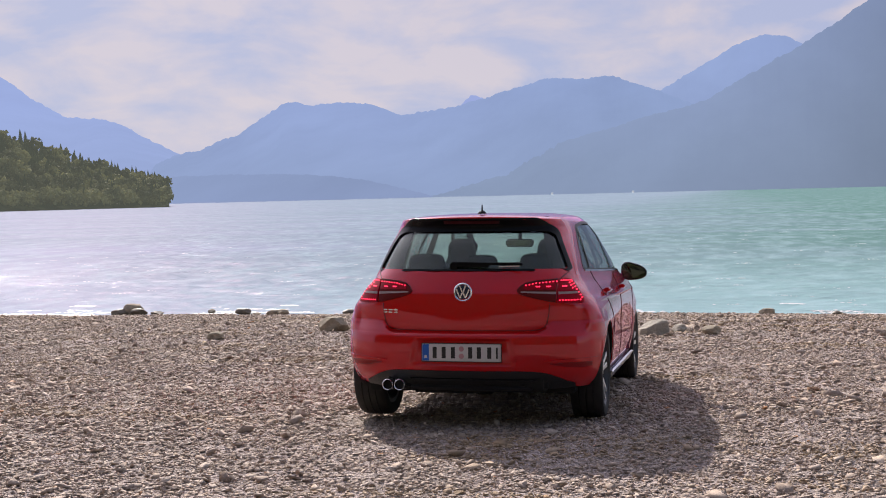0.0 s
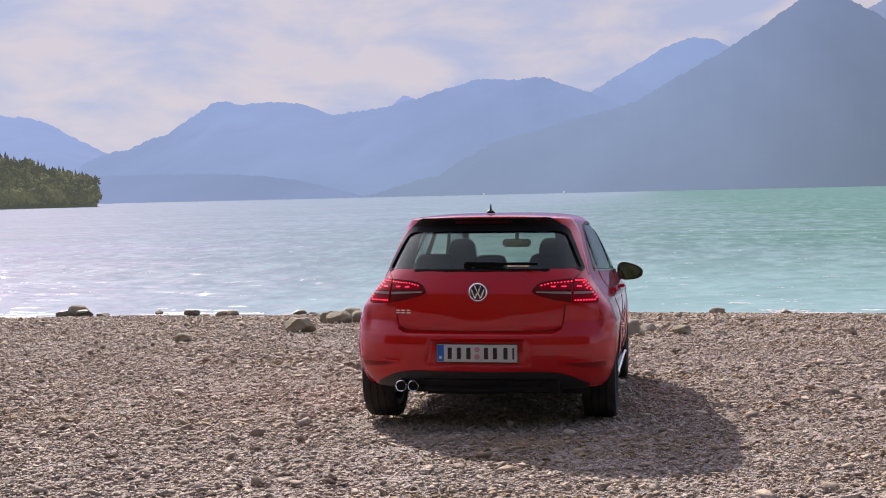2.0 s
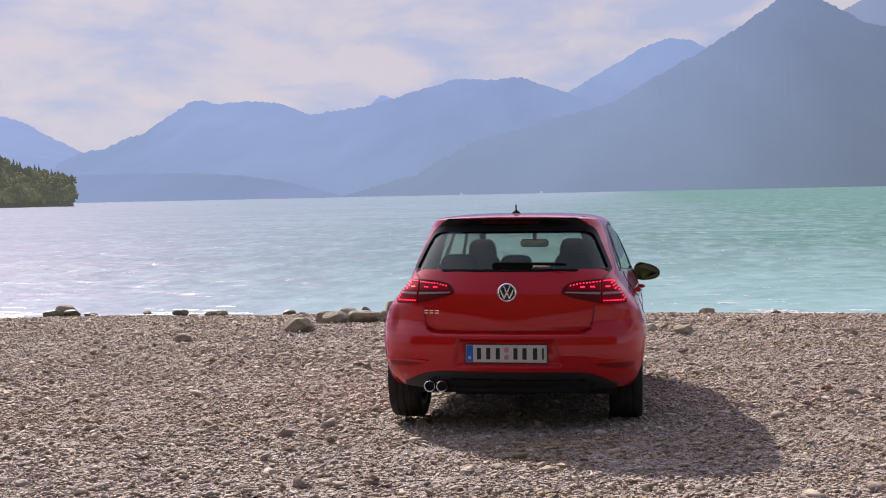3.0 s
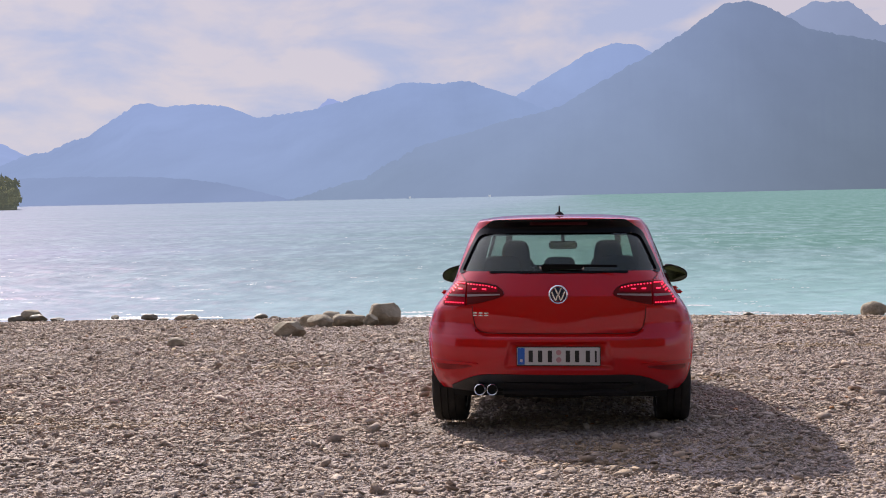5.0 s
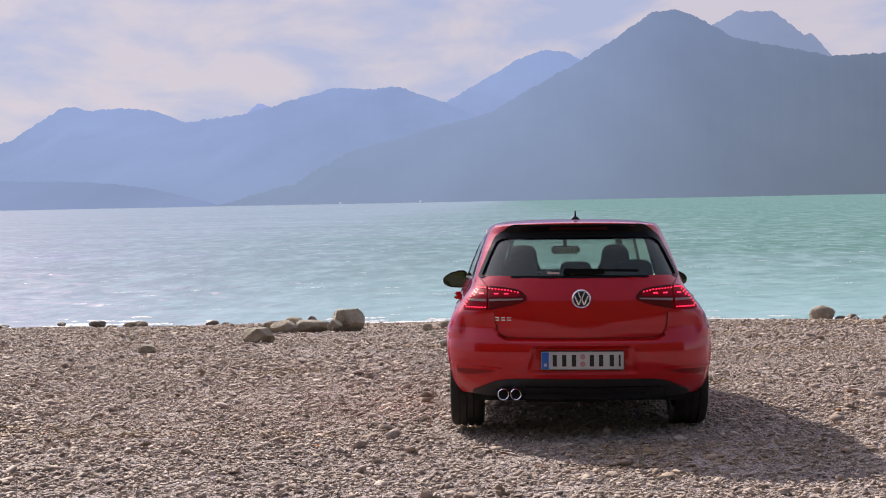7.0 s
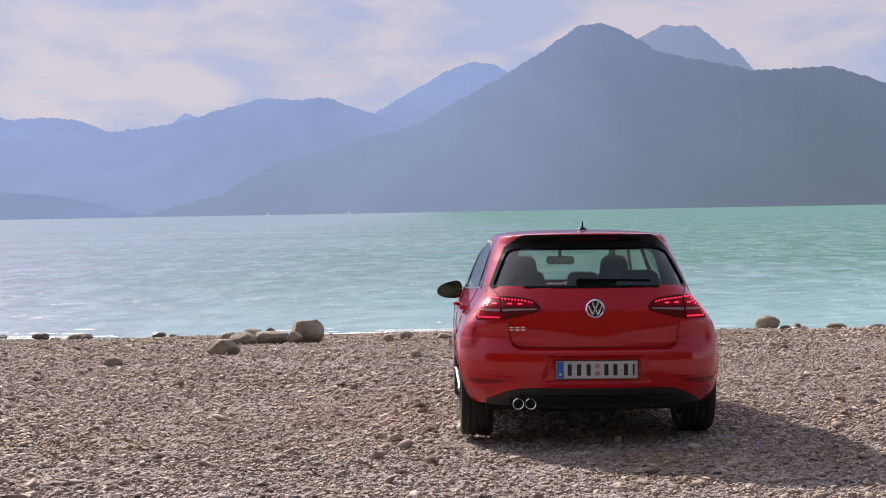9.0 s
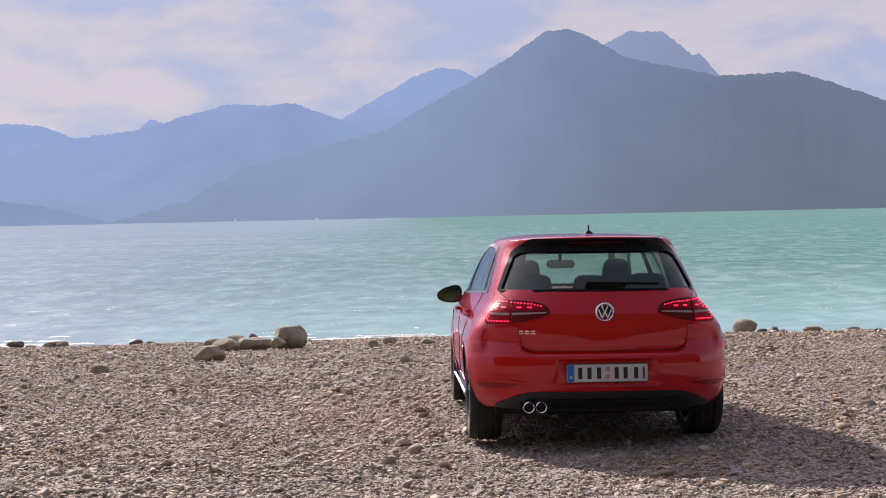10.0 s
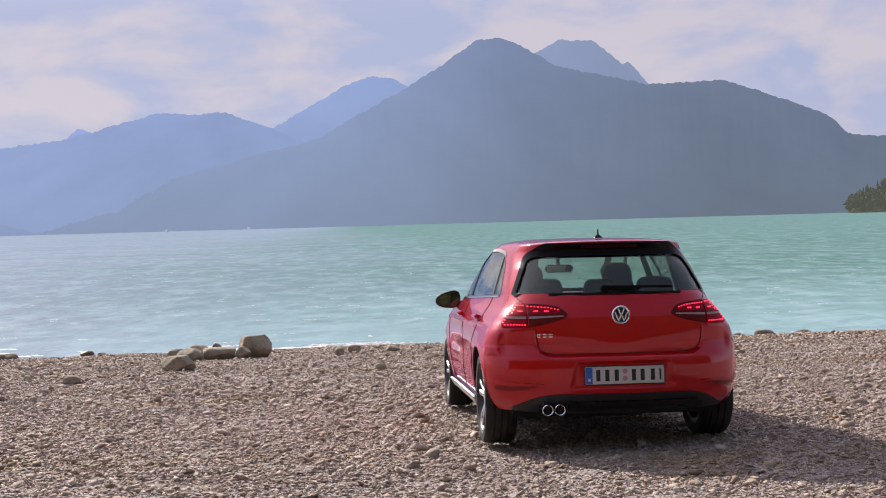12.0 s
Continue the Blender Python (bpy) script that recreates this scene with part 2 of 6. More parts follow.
def car_paint(name, colour, lacquer):
    """Paint under clear lacquer, glossy by the angle; pink sky reflection is put into the gloss and sheen tints."""
    m = material(name, colour, 0.24, vary=0.03, scale=3, spec=0.12)
    n, l = m.node_tree.nodes, m.node_tree.links
    p, out = n["Principled BSDF"], n["Material Output"]
    p.inputs["Specular Tint"].default_value = (1.0, 0.12, 0.80, 1)
    p.inputs["Sheen Weight"].default_value, p.inputs["Sheen Roughness"].default_value = 0.36, 0.22
    p.inputs["Sheen Tint"].default_value = (0.75, 0.10, 0.85, 1)
    face, gloss, mix = n.new("ShaderNodeFresnel"), n.new("ShaderNodeBsdfGlossy"), n.new("ShaderNodeMixShader")
    face.inputs["IOR"].default_value = 1.60
    gloss.inputs["Color"].default_value, gloss.inputs["Roughness"].default_value = (*lacquer, 1), 0.02
    l.new(face.outputs["Fac"], mix.inputs["Fac"])
    l.new(p.outputs["BSDF"], mix.inputs[1])
    l.new(gloss.outputs["BSDF"], mix.inputs[2])
    l.new(mix.outputs["Shader"], out.inputs["Surface"])
    return m


M_PAINT = car_paint("red_paint", (0.52, 0.0050, 0.0035), (1.0, 0.76, 0.84))
M_BLACK = material("black_plastic", (0.018, 0.018, 0.019), 0.45, vary=0.2, scale=30, bump=0.1, bump_scale=300)
M_GLOSSBLACK = material("gloss_black", (0.008, 0.008, 0.009), 0.08, spec=0.5)
M_WINDOWBLACK = material("window_black", (0.006, 0.006, 0.007), 0.12, spec=0.12)
M_TYRE = material("tyre_rubber", (0.016, 0.0155, 0.015), 0.75, vary=0.3, scale=20, bump=0.2, bump_scale=120, dirt=((0.10, 0.09, 0.075), 0.35, 6))
M_CHROME = material("chrome", (0.82, 0.82, 0.84), 0.12, metal=1.0)
M_ALLOY = material("alloy", (0.86, 0.86, 0.87), 0.36, metal=1.0, vary=0.1, scale=12)
M_DARKALLOY = material("dark_alloy", (0.05, 0.05, 0.055), 0.4, metal=0.8)
M_SEAM = material("shut_line", (0.06, 0.004, 0.004), 0.9)
M_SEAT = material("seat_cloth", (0.100, 0.115, 0.085), 0.95, vary=0.3, scale=60, bump=0.2, bump_scale=200)
M_TRIM = material("cabin_trim", (0.10, 0.10, 0.085), 0.8, vary=0.2, scale=30)
M_LAMP = material("lamp_red_lens", (0.30, 0.005, 0.016), 0.3, coat=0.10, spec=0.03)
M_LAMPSMOKE = material("lamp_smoked_lens", (0.13, 0.013, 0.013), 0.3, coat=0.10, spec=0.03)
M_LAMPCLEAR = material("lamp_clear_strip", (0.36, 0.27, 0.27), 0.3, spec=0.2)
M_LED = glow("led_red", (1.0, 0.02, 0.07), 1.7, (0.3, 0.01, 0.02))
M_REFLECT = material("reflector_red", (0.26, 0.004, 0.008), 0.3, coat=0.15, spec=0.25)
M_BRAKEHIGH = material("brake_light_dark", (0.045, 0.004, 0.006), 0.3, spec=0.2)
M_PLATE = material("plate_white", (0.62, 0.60, 0.60), 0.5)
M_PLATEBLUE = material("plate_blue", (0.02, 0.13, 0.55), 0.4)
M_INK = material("plate_ink", (0.012, 0.012, 0.014), 0.5)
M_BADGE = material("badge_blue", (0.012, 0.02, 0.045), 0.1, spec=0.5)
M_SEAL = material("plate_seal", (0.5, 0.25, 0.28), 0.5)
M_SIDEMIRROR = material("door_mirror_glass", (0.20, 0.21, 0.20), 0.03, metal=1.0)
M_MIRROR = material("mirror_glass", (0.62, 0.63, 0.63), 0.02, metal=1.0)
M_UNDER = material("underbody", (0.012, 0.012, 0.012), 0.9)
M_GLASS = glass("window_glass", (0.93, 0.97, 0.94))
M_CLEARGLASS = glass("windscreen_glass", (0.94, 0.97, 0.95))
M_GLASSDARK = glass("rear_window_glass", (0.75, 0.82, 0.76))
M_STONES = stone_material("beach_stones", True)
M_STONE = stone_material("beach_stone", False)
M_BOULDER = material("boulder_stone", (0.33, 0.275, 0.20), 0.9, vary=0.5, scale=9, bump=1.0, bump_scale=22, dirt=((0.48, 0.41, 0.33), 0.7, 4))
M_LIMESTONE = material("pale_limestone", (0.42, 0.375, 0.315), 0.9, vary=0.4, scale=9, bump=1.0, bump_scale=22, dirt=((0.30, 0.26, 0.20), 0.6, 5))
M_WETROCK = material("wet_rock", (0.155, 0.13, 0.095), 0.6, vary=0.5, scale=8, bump=0.5, bump_scale=20)
M_GROUND = material("gravel_bed", (0.42, 0.34, 0.315), 0.95, vary=0.5, scale=55, bump=1.0, bump_scale=60, dirt=((0.22, 0.19, 0.14), 0.6, 1.1))


def pebbled(m, scale):
    """Gives a bed of gravel its small pebbles: a tone and a round back for each."""
    n, l = m.node_tree.nodes, m.node_tree.links
    p = n["Principled BSDF"]
    co, cell, tone, mix, b = n.new("ShaderNodeTexCoord"), n.new("ShaderNodeTexVoronoi"), n.new("ShaderNodeMapRange"), n.new("ShaderNodeVectorMath"), n.new("ShaderNodeBump")
    cell.inputs["Scale"].default_value = scale
    l.new(co.outputs["Object"], cell.inputs["Vector"])
    sep = n.new("ShaderNodeSeparateColor")
    l.new(cell.outputs["Color"], sep.inputs["Color"])
    tone.inputs["To Min"].default_value, tone.inputs["To Max"].default_value = 0.75, 1.3
    l.new(sep.outputs["Red"], tone.inputs["Value"])
    old = p.inputs["Base Color"].links[0].from_socket
    mix.operation = "SCALE"
    l.new(old, mix.inputs[0])
    l.new(tone.outputs["Result"], mix.inputs["Scale"])
    l.new(mix.outputs["Vector"], p.inputs["Base Color"])
    b.invert = True
    b.inputs["Strength"].default_value, b.inputs["Distance"].default_value = 1.0, 0.025
    l.new(cell.outputs["Distance"], b.inputs["Height"])
    l.new(p.inputs["Normal"].links[0].from_socket, b.inputs["Normal"])
    l.new(b.outputs["Normal"], p.inputs["Normal"])


pebbled(M_GROUND, 48.0)


# ---- helpers of this scene ----
def mesh_object(name, verts, faces, mat, smooth=False, parent=None, label=""):
    me = bpy.data.meshes.new(name)
    me.from_pydata([tuple(v) for v in verts], [], [tuple(int(i) for i in f) for f in faces])
    me.update()
    if smooth:
        me.polygons.foreach_set("use_smooth", np.ones(len(me.polygons), bool))
    for x in mat if isinstance(mat, (list, tuple)) else [mat]:
        me.materials.append(x)
    ob = new(name, me)
    if parent is not None:
        ob.parent = parent
    if label:
        tagged(ob, label)
    return ob


def part(name, bm, mat, parent=None, label="", smooth=False):
    """Links a bmesh as one mesh object under a thing or under a part."""
    me = bpy.data.meshes.new(name)
    bmesh.ops.recalc_face_normals(bm, faces=bm.faces)
    bm.to_mesh(me)
    bm.free()
    if smooth:
        me.polygons.foreach_set("use_smooth", np.ones(len(me.polygons), bool))
        me.set_sharp_from_angle(angle=radians(35))
    me.materials.append(mat)
    ob = new(name, me)
    if parent is not None:
        ob.parent = parent
    if label:
        tagged(ob, label)
    return ob


def bm_box(size, at=(0, 0, 0), bevel=0.0, turn=None, segments=2, bm=None):
    own = bmesh.new()
    bmesh.ops.create_cube(own, size=1)
    bmesh.ops.scale(own, vec=size, verts=own.verts)
    if bevel:
        bmesh.ops.bevel(own, geom=own.edges, offset=bevel, segments=segments, affect="EDGES")
    m = Matrix.Translation(at) @ (turn or Matrix())
    bmesh.ops.transform(own, matrix=m, verts=own.verts)
    if bm is None:
        return own
    me = bpy.data.meshes.new("t")
    own.to_mesh(me)
    own.free()
    bm.from_mesh(me)
    bpy.data.meshes.remove(me)
    return bm


def bm_lathe(profile, axis="X", steps=40, at=(0, 0, 0), bm=None, closed=False):
    """Revolve (radius, along) points round an axis."""
    bm = bm or bmesh.new()
    rings = []
    for r, h in profile:
        ring = []
        for i in range(steps):
            a = 2 * math.pi * i / steps
            c, s = r * math.cos(a), r * math.sin(a)
            p = {"X": (h, c, s), "Y": (c, h, s), "Z": (c, s, h)}[axis]
            ring.append(bm.verts.new((p[0] + at[0], p[1] + at[1], p[2] + at[2])))
        rings.append(ring)
    pairs = list(zip(rings, rings[1:])) + ([(rings[-1], rings[0])] if closed else [])
    for a, b in pairs:
        for i in range(steps):
            j = (i + 1) % steps
            bm.faces.new((a[i], a[j], b[j], b[i]))
    if not closed:
        for ring in (rings[0], rings[-1]):
            bm.faces.new(ring)
    return bm


def thing(name, label, category, group="", kind="", at=None):
    ob = new(name)
    if at is not None:
        ob.matrix_world = at
    return tagged(ob, label, category, group, kind)


def smooth_curve(xs, ys):
    """A curve through the points that bends smoothly and never overshoots."""
    xs, ys = np.array(xs, float), np.array(ys, float)
    h, d = np.diff(xs), np.diff(ys) / np.diff(xs)
    m = np.zeros(len(xs))
    m[0], m[-1] = d[0], d[-1]
    same = d[:-1] * d[1:] > 0
    w1, w2 = 2 * h[1:] + h[:-1], h[1:] + 2 * h[:-1]
    with np.errstate(divide="ignore", invalid="ignore"):
        m[1:-1] = np.where(same, (w1 + w2) / (w1 / d[:-1] + w2 / d[1:]), 0)

    def at(v):
        v = np.clip(np.asarray(v, float), xs[0], xs[-1])
        i = np.clip(np.searchsorted(xs, v, "right") - 1, 0, len(xs) - 2)
        t = (v - xs[i]) / h[i]
        return (2 * t ** 3 - 3 * t ** 2 + 1) * ys[i] + (t ** 3 - 2 * t ** 2 + t) * h[i] * m[i] + (3 * t ** 2 - 2 * t ** 3) * ys[i + 1] + (t ** 3 - t ** 2) * h[i] * m[i + 1]

    return at


# ---- the beach and the lake ----
LAKE = -1.59


def smooth01(v, a, b):
    t = np.clip((np.asarray(v, float) - a) / (b - a), 0, 1)
    return t * t * (3 - 2 * t)


def value_noise(x, y, seed):
    """Smooth lattice noise in -1..1 for arrays."""
    x, y = np.asarray(x, float), np.asarray(y, float)
    i, j = np.floor(x).astype(np.int64), np.floor(y).astype(np.int64)
    u, v = x - i, y - j
    u, v = u * u * (3 - 2 * u), v * v * (3 - 2 * v)

    def h(a, b):
        k = (a * 374761393 + b * 668265263 + seed * 974634541) & 0x7FFFFFFF
        k = ((k ^ (k >> 13)) * 1274126177) & 0x7FFFFFFF
        return ((k ^ (k >> 16)) & 0xFFFF) / 32767.5 - 1

    return (h(i, j) * (1 - u) + h(i + 1, j) * u) * (1 - v) + (h(i, j + 1) * (1 - u) + h(i + 1, j + 1) * u) * v


def shore_y(x):
    """Where the water meets the gravel."""
    x = np.asarray(x, float) / 1.42
    line = 14.72 - 0.012 * np.maximum(x, -1) ** 2 * (x > -1) - 0.016 * np.maximum(-x - 7, 0) ** 1.6 - 0.06 * np.clip(x, -1, 30) + 0.16 * value_noise(x * 0.8, x * 0 + 3, 5)
    return -7.88 + 1.42 * (line + 7.88)


# the beach is almost level round the car and falls away more steeply beyond it, down to the water
beach_curve = smooth_curve([-60, 0, 8, 9, 10.4, 13.7, 17, 20.5, 24.2], [2.785, 0.055, -0.309, -0.360, -0.455, -0.662, -0.945, -1.255, LAKE + 0.012])


def beach_z(x, y):
    """Height of the gravel, sloping to the water."""
    x, y = np.asarray(x, float), np.asarray(y, float)
    s = shore_y(x)
    yc = np.where(y < -20, -20 + (y + 20) * 0.25, y)
    yc = np.where(y > 14, 14 + (y - 14) * 10.2 / (s - 14), np.clip(yc, -45, 45))
    level = 1 - smooth01(yc, 16, 23)
    z = beach_curve(yc) + 0.006 * np.clip(x, -15, 12) * level
    z = np.where(y > s, LAKE + 0.012 - (np.minimum(y, 90) - s) * 0.09, z)
    z = z + (0.018 * value_noise(x * 0.7, y * 0.7, 1) + 0.008 * value_noise(x * 2.6, y * 2.6, 2)) * (0.35 + 0.65 * level)
    # a shallow rut where the car's wheels have pressed the gravel down
    z = z - 0.026 * np.exp(-((x + 0.95) / 0.75) ** 2) * smooth01(y, -2.2, -0.6) * (1 - smooth01(y, 4.2, 6.0))
    return np.where((y < s) & (y > s - 3), np.maximum(z, LAKE + 0.01), z)


def stretched(lo, hi, step, far, growth=1.22):
    """Coordinates dense between lo and hi, ever wider out to -far and far."""
    mid = list(np.arange(lo, hi + 1e-6, step))
    out, d, v = [], step, hi
    while v < far:
        d *= growth
        v += d
        out.append(v)
    back, d, v = [], step, lo
    while v > -far:
        d *= growth
        v -= d
        back.append(v)
    return np.array(back[::-1] + mid + out)


def grid_object(name, xs, ys, zs, mat, smooth=True):
    nx, ny = len(xs), len(ys)
    X, Y = np.meshgrid(xs, ys)
    co = np.stack([X, Y, zs(X, Y)], -1).reshape(-1, 3)
    i = np.arange(nx * ny).reshape(ny, nx)
    quads = np.stack([i[:-1, :-1], i[:-1, 1:], i[1:, 1:], i[1:, :-1]], -1).reshape(-1, 4)
    me = bpy.data.meshes.new(name)
    me.vertices.add(len(co))
    me.vertices.foreach_set("co", co.ravel())
    me.loops.add(quads.size)
    me.loops.foreach_set("vertex_index", quads.ravel().astype(np.int32))
    me.polygons.add(len(quads))
    me.polygons.foreach_set("loop_start", np.arange(0, quads.size, 4, dtype=np.int32))
    me.polygons.foreach_set("use_smooth", np.full(len(quads), smooth))
    me.update(calc_edges=True)
    me.validate()
    me.materials.append(mat)
    return new(name, me)


def ground_relief(X, Y):
    z = beach_z(X, Y)
    near = (1 - smooth01(np.abs(X + 3), 17, 25)) * (1 - smooth01(np.abs(Y - 10), 14, 19))
    return z + near * (0.010 * value_noise(X * 9, Y * 9, 7) + 0.007 * value_noise(X * 21, Y * 21, 8)) - 0.006 * near


ground = grid_object("ground", stretched(-20.0, 13.0, 0.10, 3500), stretched(-3.2, 25.5, 0.09, 3500), ground_relief, M_GROUND)
tagged(ground, "grey-brown pebble beach sloping gently to the lake", "beach", kind="structure")


def water_material():
    m = bpy.data.materials.new("lake_water")
    m.use_nodes = True
    n, l = m.node_tree.nodes, m.node_tree.links
    n.clear()
    out, mix = n.new("ShaderNodeOutputMaterial"), n.new("ShaderNodeMixShader")
    body, gloss = n.new("ShaderNodeBsdfDiffuse"), n.new("ShaderNodeBsdfGlossy")
    gloss.inputs["Roughness"].default_value = 0.42
    # gloss by the angle; at the flattest angles waves hide one another and turn their faces to the eye
    face, cap = n.new("ShaderNodeLayerWeight"), n.new("ShaderNodeValToRGB")
    face.inputs["Blend"].default_value = 0.5
    e = cap.color_ramp.elements
    e[0].color, e[1].position, e[1].color = (0.010, 0.010, 0.010, 1), 1.0, (0.014, 0.014, 0.014, 1)
    for at, v in ((0.60, 0.016), (0.82, 0.019), (0.905, 0.016), (0.955, 0.014), (0.985, 0.014)):
        e.new(at).color = (v, v, v, 1)
    l.new(face.outputs["Facing"], cap.inputs["Fac"])
    l.new(cap.outputs["Color"], mix.inputs["Fac"])
    l.new(body.outputs["BSDF"], mix.inputs[1])
    l.new(gloss.outputs["BSDF"], mix.inputs[2])
    # the sharp glints of single ripples over the broad sheen of all of them
    glint, top = n.new("ShaderNodeBsdfGlossy"), n.new("ShaderNodeMixShader")
    glint.inputs["Roughness"].default_value = 0.075
    top.inputs["Fac"].default_value = 0.028
    gloss.inputs["Color"].default_value = (1.0, 0.64, 0.86, 1)
    l.new(mix.outputs["Shader"], top.inputs[1])
    l.new(glint.outputs["BSDF"], top.inputs[2])
    l.new(top.outputs["Shader"], out.inputs["Surface"])
    co = n.new("ShaderNodeTexCoord")
    # milky turquoise, in slow drifts
    tint = n.new("ShaderNodeTexNoise")
    tint.inputs["Scale"].default_value, tint.inputs["Detail"].default_value = 1.0, 5
    mp = n.new("ShaderNodeMapping")
    mp.inputs["Scale"].default_value = (0.02, 0.09, 1)
    l.new(co.outputs["Object"], mp.inputs["Vector"])
    l.new(mp.outputs["Vector"], tint.inputs["Vector"])
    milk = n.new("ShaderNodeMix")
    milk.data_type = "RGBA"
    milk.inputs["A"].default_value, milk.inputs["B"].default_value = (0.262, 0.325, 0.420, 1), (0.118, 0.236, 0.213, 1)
    # bluer on the left, where sky reflection is painted in; greener on the right
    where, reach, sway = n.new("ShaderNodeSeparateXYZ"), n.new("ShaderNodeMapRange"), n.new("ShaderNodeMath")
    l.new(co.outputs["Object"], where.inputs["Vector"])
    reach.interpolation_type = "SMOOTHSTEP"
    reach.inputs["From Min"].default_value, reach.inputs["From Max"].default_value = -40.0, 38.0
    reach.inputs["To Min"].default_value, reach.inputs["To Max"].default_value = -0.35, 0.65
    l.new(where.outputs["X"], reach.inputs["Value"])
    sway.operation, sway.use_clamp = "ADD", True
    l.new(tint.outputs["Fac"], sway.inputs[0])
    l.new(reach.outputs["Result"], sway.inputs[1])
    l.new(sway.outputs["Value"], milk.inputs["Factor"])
    # shallows greyer over the pale bed; sky reflection painted in, bluer on the left
    sep, deep, shelf = n.new("ShaderNodeSeparateXYZ"), n.new("ShaderNodeMapRange"), n.new("ShaderNodeMix")
    l.new(co.outputs["Object"], sep.inputs["Vector"])
    deep.interpolation_type = "SMOOTHSTEP"
    deep.inputs["From Min"].default_value, deep.inputs["From Max"].default_value = 22.0, 65.0
    deep.inputs["To Min"].default_value = 0.35
    l.new(sep.outputs["Y"], deep.inputs["Value"])
    shelf.data_type = "RGBA"
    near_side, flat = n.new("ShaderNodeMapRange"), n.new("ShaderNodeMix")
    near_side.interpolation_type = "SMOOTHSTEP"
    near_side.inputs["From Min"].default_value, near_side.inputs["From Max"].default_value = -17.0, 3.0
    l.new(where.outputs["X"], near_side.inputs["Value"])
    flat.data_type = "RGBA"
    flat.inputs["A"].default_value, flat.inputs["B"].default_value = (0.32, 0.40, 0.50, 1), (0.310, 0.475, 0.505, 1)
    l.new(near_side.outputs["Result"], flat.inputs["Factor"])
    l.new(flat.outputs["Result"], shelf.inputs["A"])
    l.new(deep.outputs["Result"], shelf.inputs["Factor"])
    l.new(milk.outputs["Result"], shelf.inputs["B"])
    # noise streaks: sky mirrored in ripples, painted into the colour as paler bands
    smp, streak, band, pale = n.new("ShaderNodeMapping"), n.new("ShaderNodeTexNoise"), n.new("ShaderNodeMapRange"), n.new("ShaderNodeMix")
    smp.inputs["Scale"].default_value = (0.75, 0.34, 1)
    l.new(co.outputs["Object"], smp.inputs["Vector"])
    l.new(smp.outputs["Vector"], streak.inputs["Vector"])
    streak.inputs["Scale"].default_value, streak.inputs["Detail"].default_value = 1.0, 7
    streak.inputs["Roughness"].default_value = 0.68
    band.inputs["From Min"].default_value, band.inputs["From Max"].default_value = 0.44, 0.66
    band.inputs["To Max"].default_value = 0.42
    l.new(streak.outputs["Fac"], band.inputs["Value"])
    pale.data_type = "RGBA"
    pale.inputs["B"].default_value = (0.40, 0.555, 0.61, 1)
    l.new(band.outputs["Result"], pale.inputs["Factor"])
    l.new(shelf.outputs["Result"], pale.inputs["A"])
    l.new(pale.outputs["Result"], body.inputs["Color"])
    # waves of three sizes, crests along the shore
    last, heights = None, []
    for scale, squash, strength, dist in ((0.36, 1.3, 0.8, 0.36), (1.25, 1.0, 0.9, 0.16), (4.6, 0.32, 0.9, 0.066), (13.0, 0.20, 0.9, 0.022)):
        mp = n.new("ShaderNodeMapping")
        mp.inputs["Scale"].default_value = (scale, scale * squash, 1)
        mp.inputs["Rotation"].default_value = (0, 0, 0.12 * scale)
        l.new(co.outputs["Object"], mp.inputs["Vector"])
        tex = n.new("ShaderNodeTexNoise")
        tex.inputs["Scale"].default_value, tex.inputs["Detail"].default_value = 1.0, 3
        l.new(mp.outputs["Vector"], tex.inputs["Vector"])
        heights.append(tex.outputs["Fac"])
        b = n.new("ShaderNodeBump")
        b.inputs["Strength"].default_value, b.inputs["Distance"].default_value = strength, dist
        l.new(tex.outputs["Fac"], b.inputs["Height"])
        if last:
            l.new(last, b.inputs["Normal"])
        last = b.outputs["Normal"]
    l.new(last, gloss.inputs["Normal"])
    l.new(last, glint.inputs["Normal"])
    soft = n.new("ShaderNodeBump")
    soft.inputs["Strength"].default_value, soft.inputs["Distance"].default_value = 0.8, 0.14
    l.new(heights[1], soft.inputs["Height"])
    swell = n.new("ShaderNodeBump")
    swell.inputs["Strength"].default_value, swell.inputs["Distance"].default_value = 0.4, 0.40
    l.new(heights[0], swell.inputs["Height"])
    l.new(soft.outputs["Normal"], swell.inputs["Normal"])
    l.new(swell.outputs["Normal"], body.inputs["Normal"])
    return m


def lake_waves(X, Y):
    d = Y - shore_y(X)
    grow = smooth01(d, 0.2, 8.0) * (1 - smooth01(Y, 80, 150))
    z = 0.034 * value_noise(X * 0.50 + Y * 0.1, Y * 0.80, 21) + 0.026 * value_noise(X * 1.25 - Y * 0.3, Y * 1.7, 22) + 0.012 * value_noise(X * 3.0, Y * 3.6, 23)
    lap = 0.035 * np.exp(-((d - 0.9 - 0.25 * value_noise(X * 0.6, X * 0, 24)) / 0.22) ** 2) * (0.5 + 0.5 * value_noise(X * 0.9, X * 0 + 8, 25))
    return LAKE + z * grow + lap


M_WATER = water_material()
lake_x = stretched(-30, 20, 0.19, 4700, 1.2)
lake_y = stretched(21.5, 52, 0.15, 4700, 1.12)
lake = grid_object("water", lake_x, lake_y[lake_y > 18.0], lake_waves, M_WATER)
tagged(lake, "wind-rippled milky turquoise mountain lake", "lake", kind="structure")


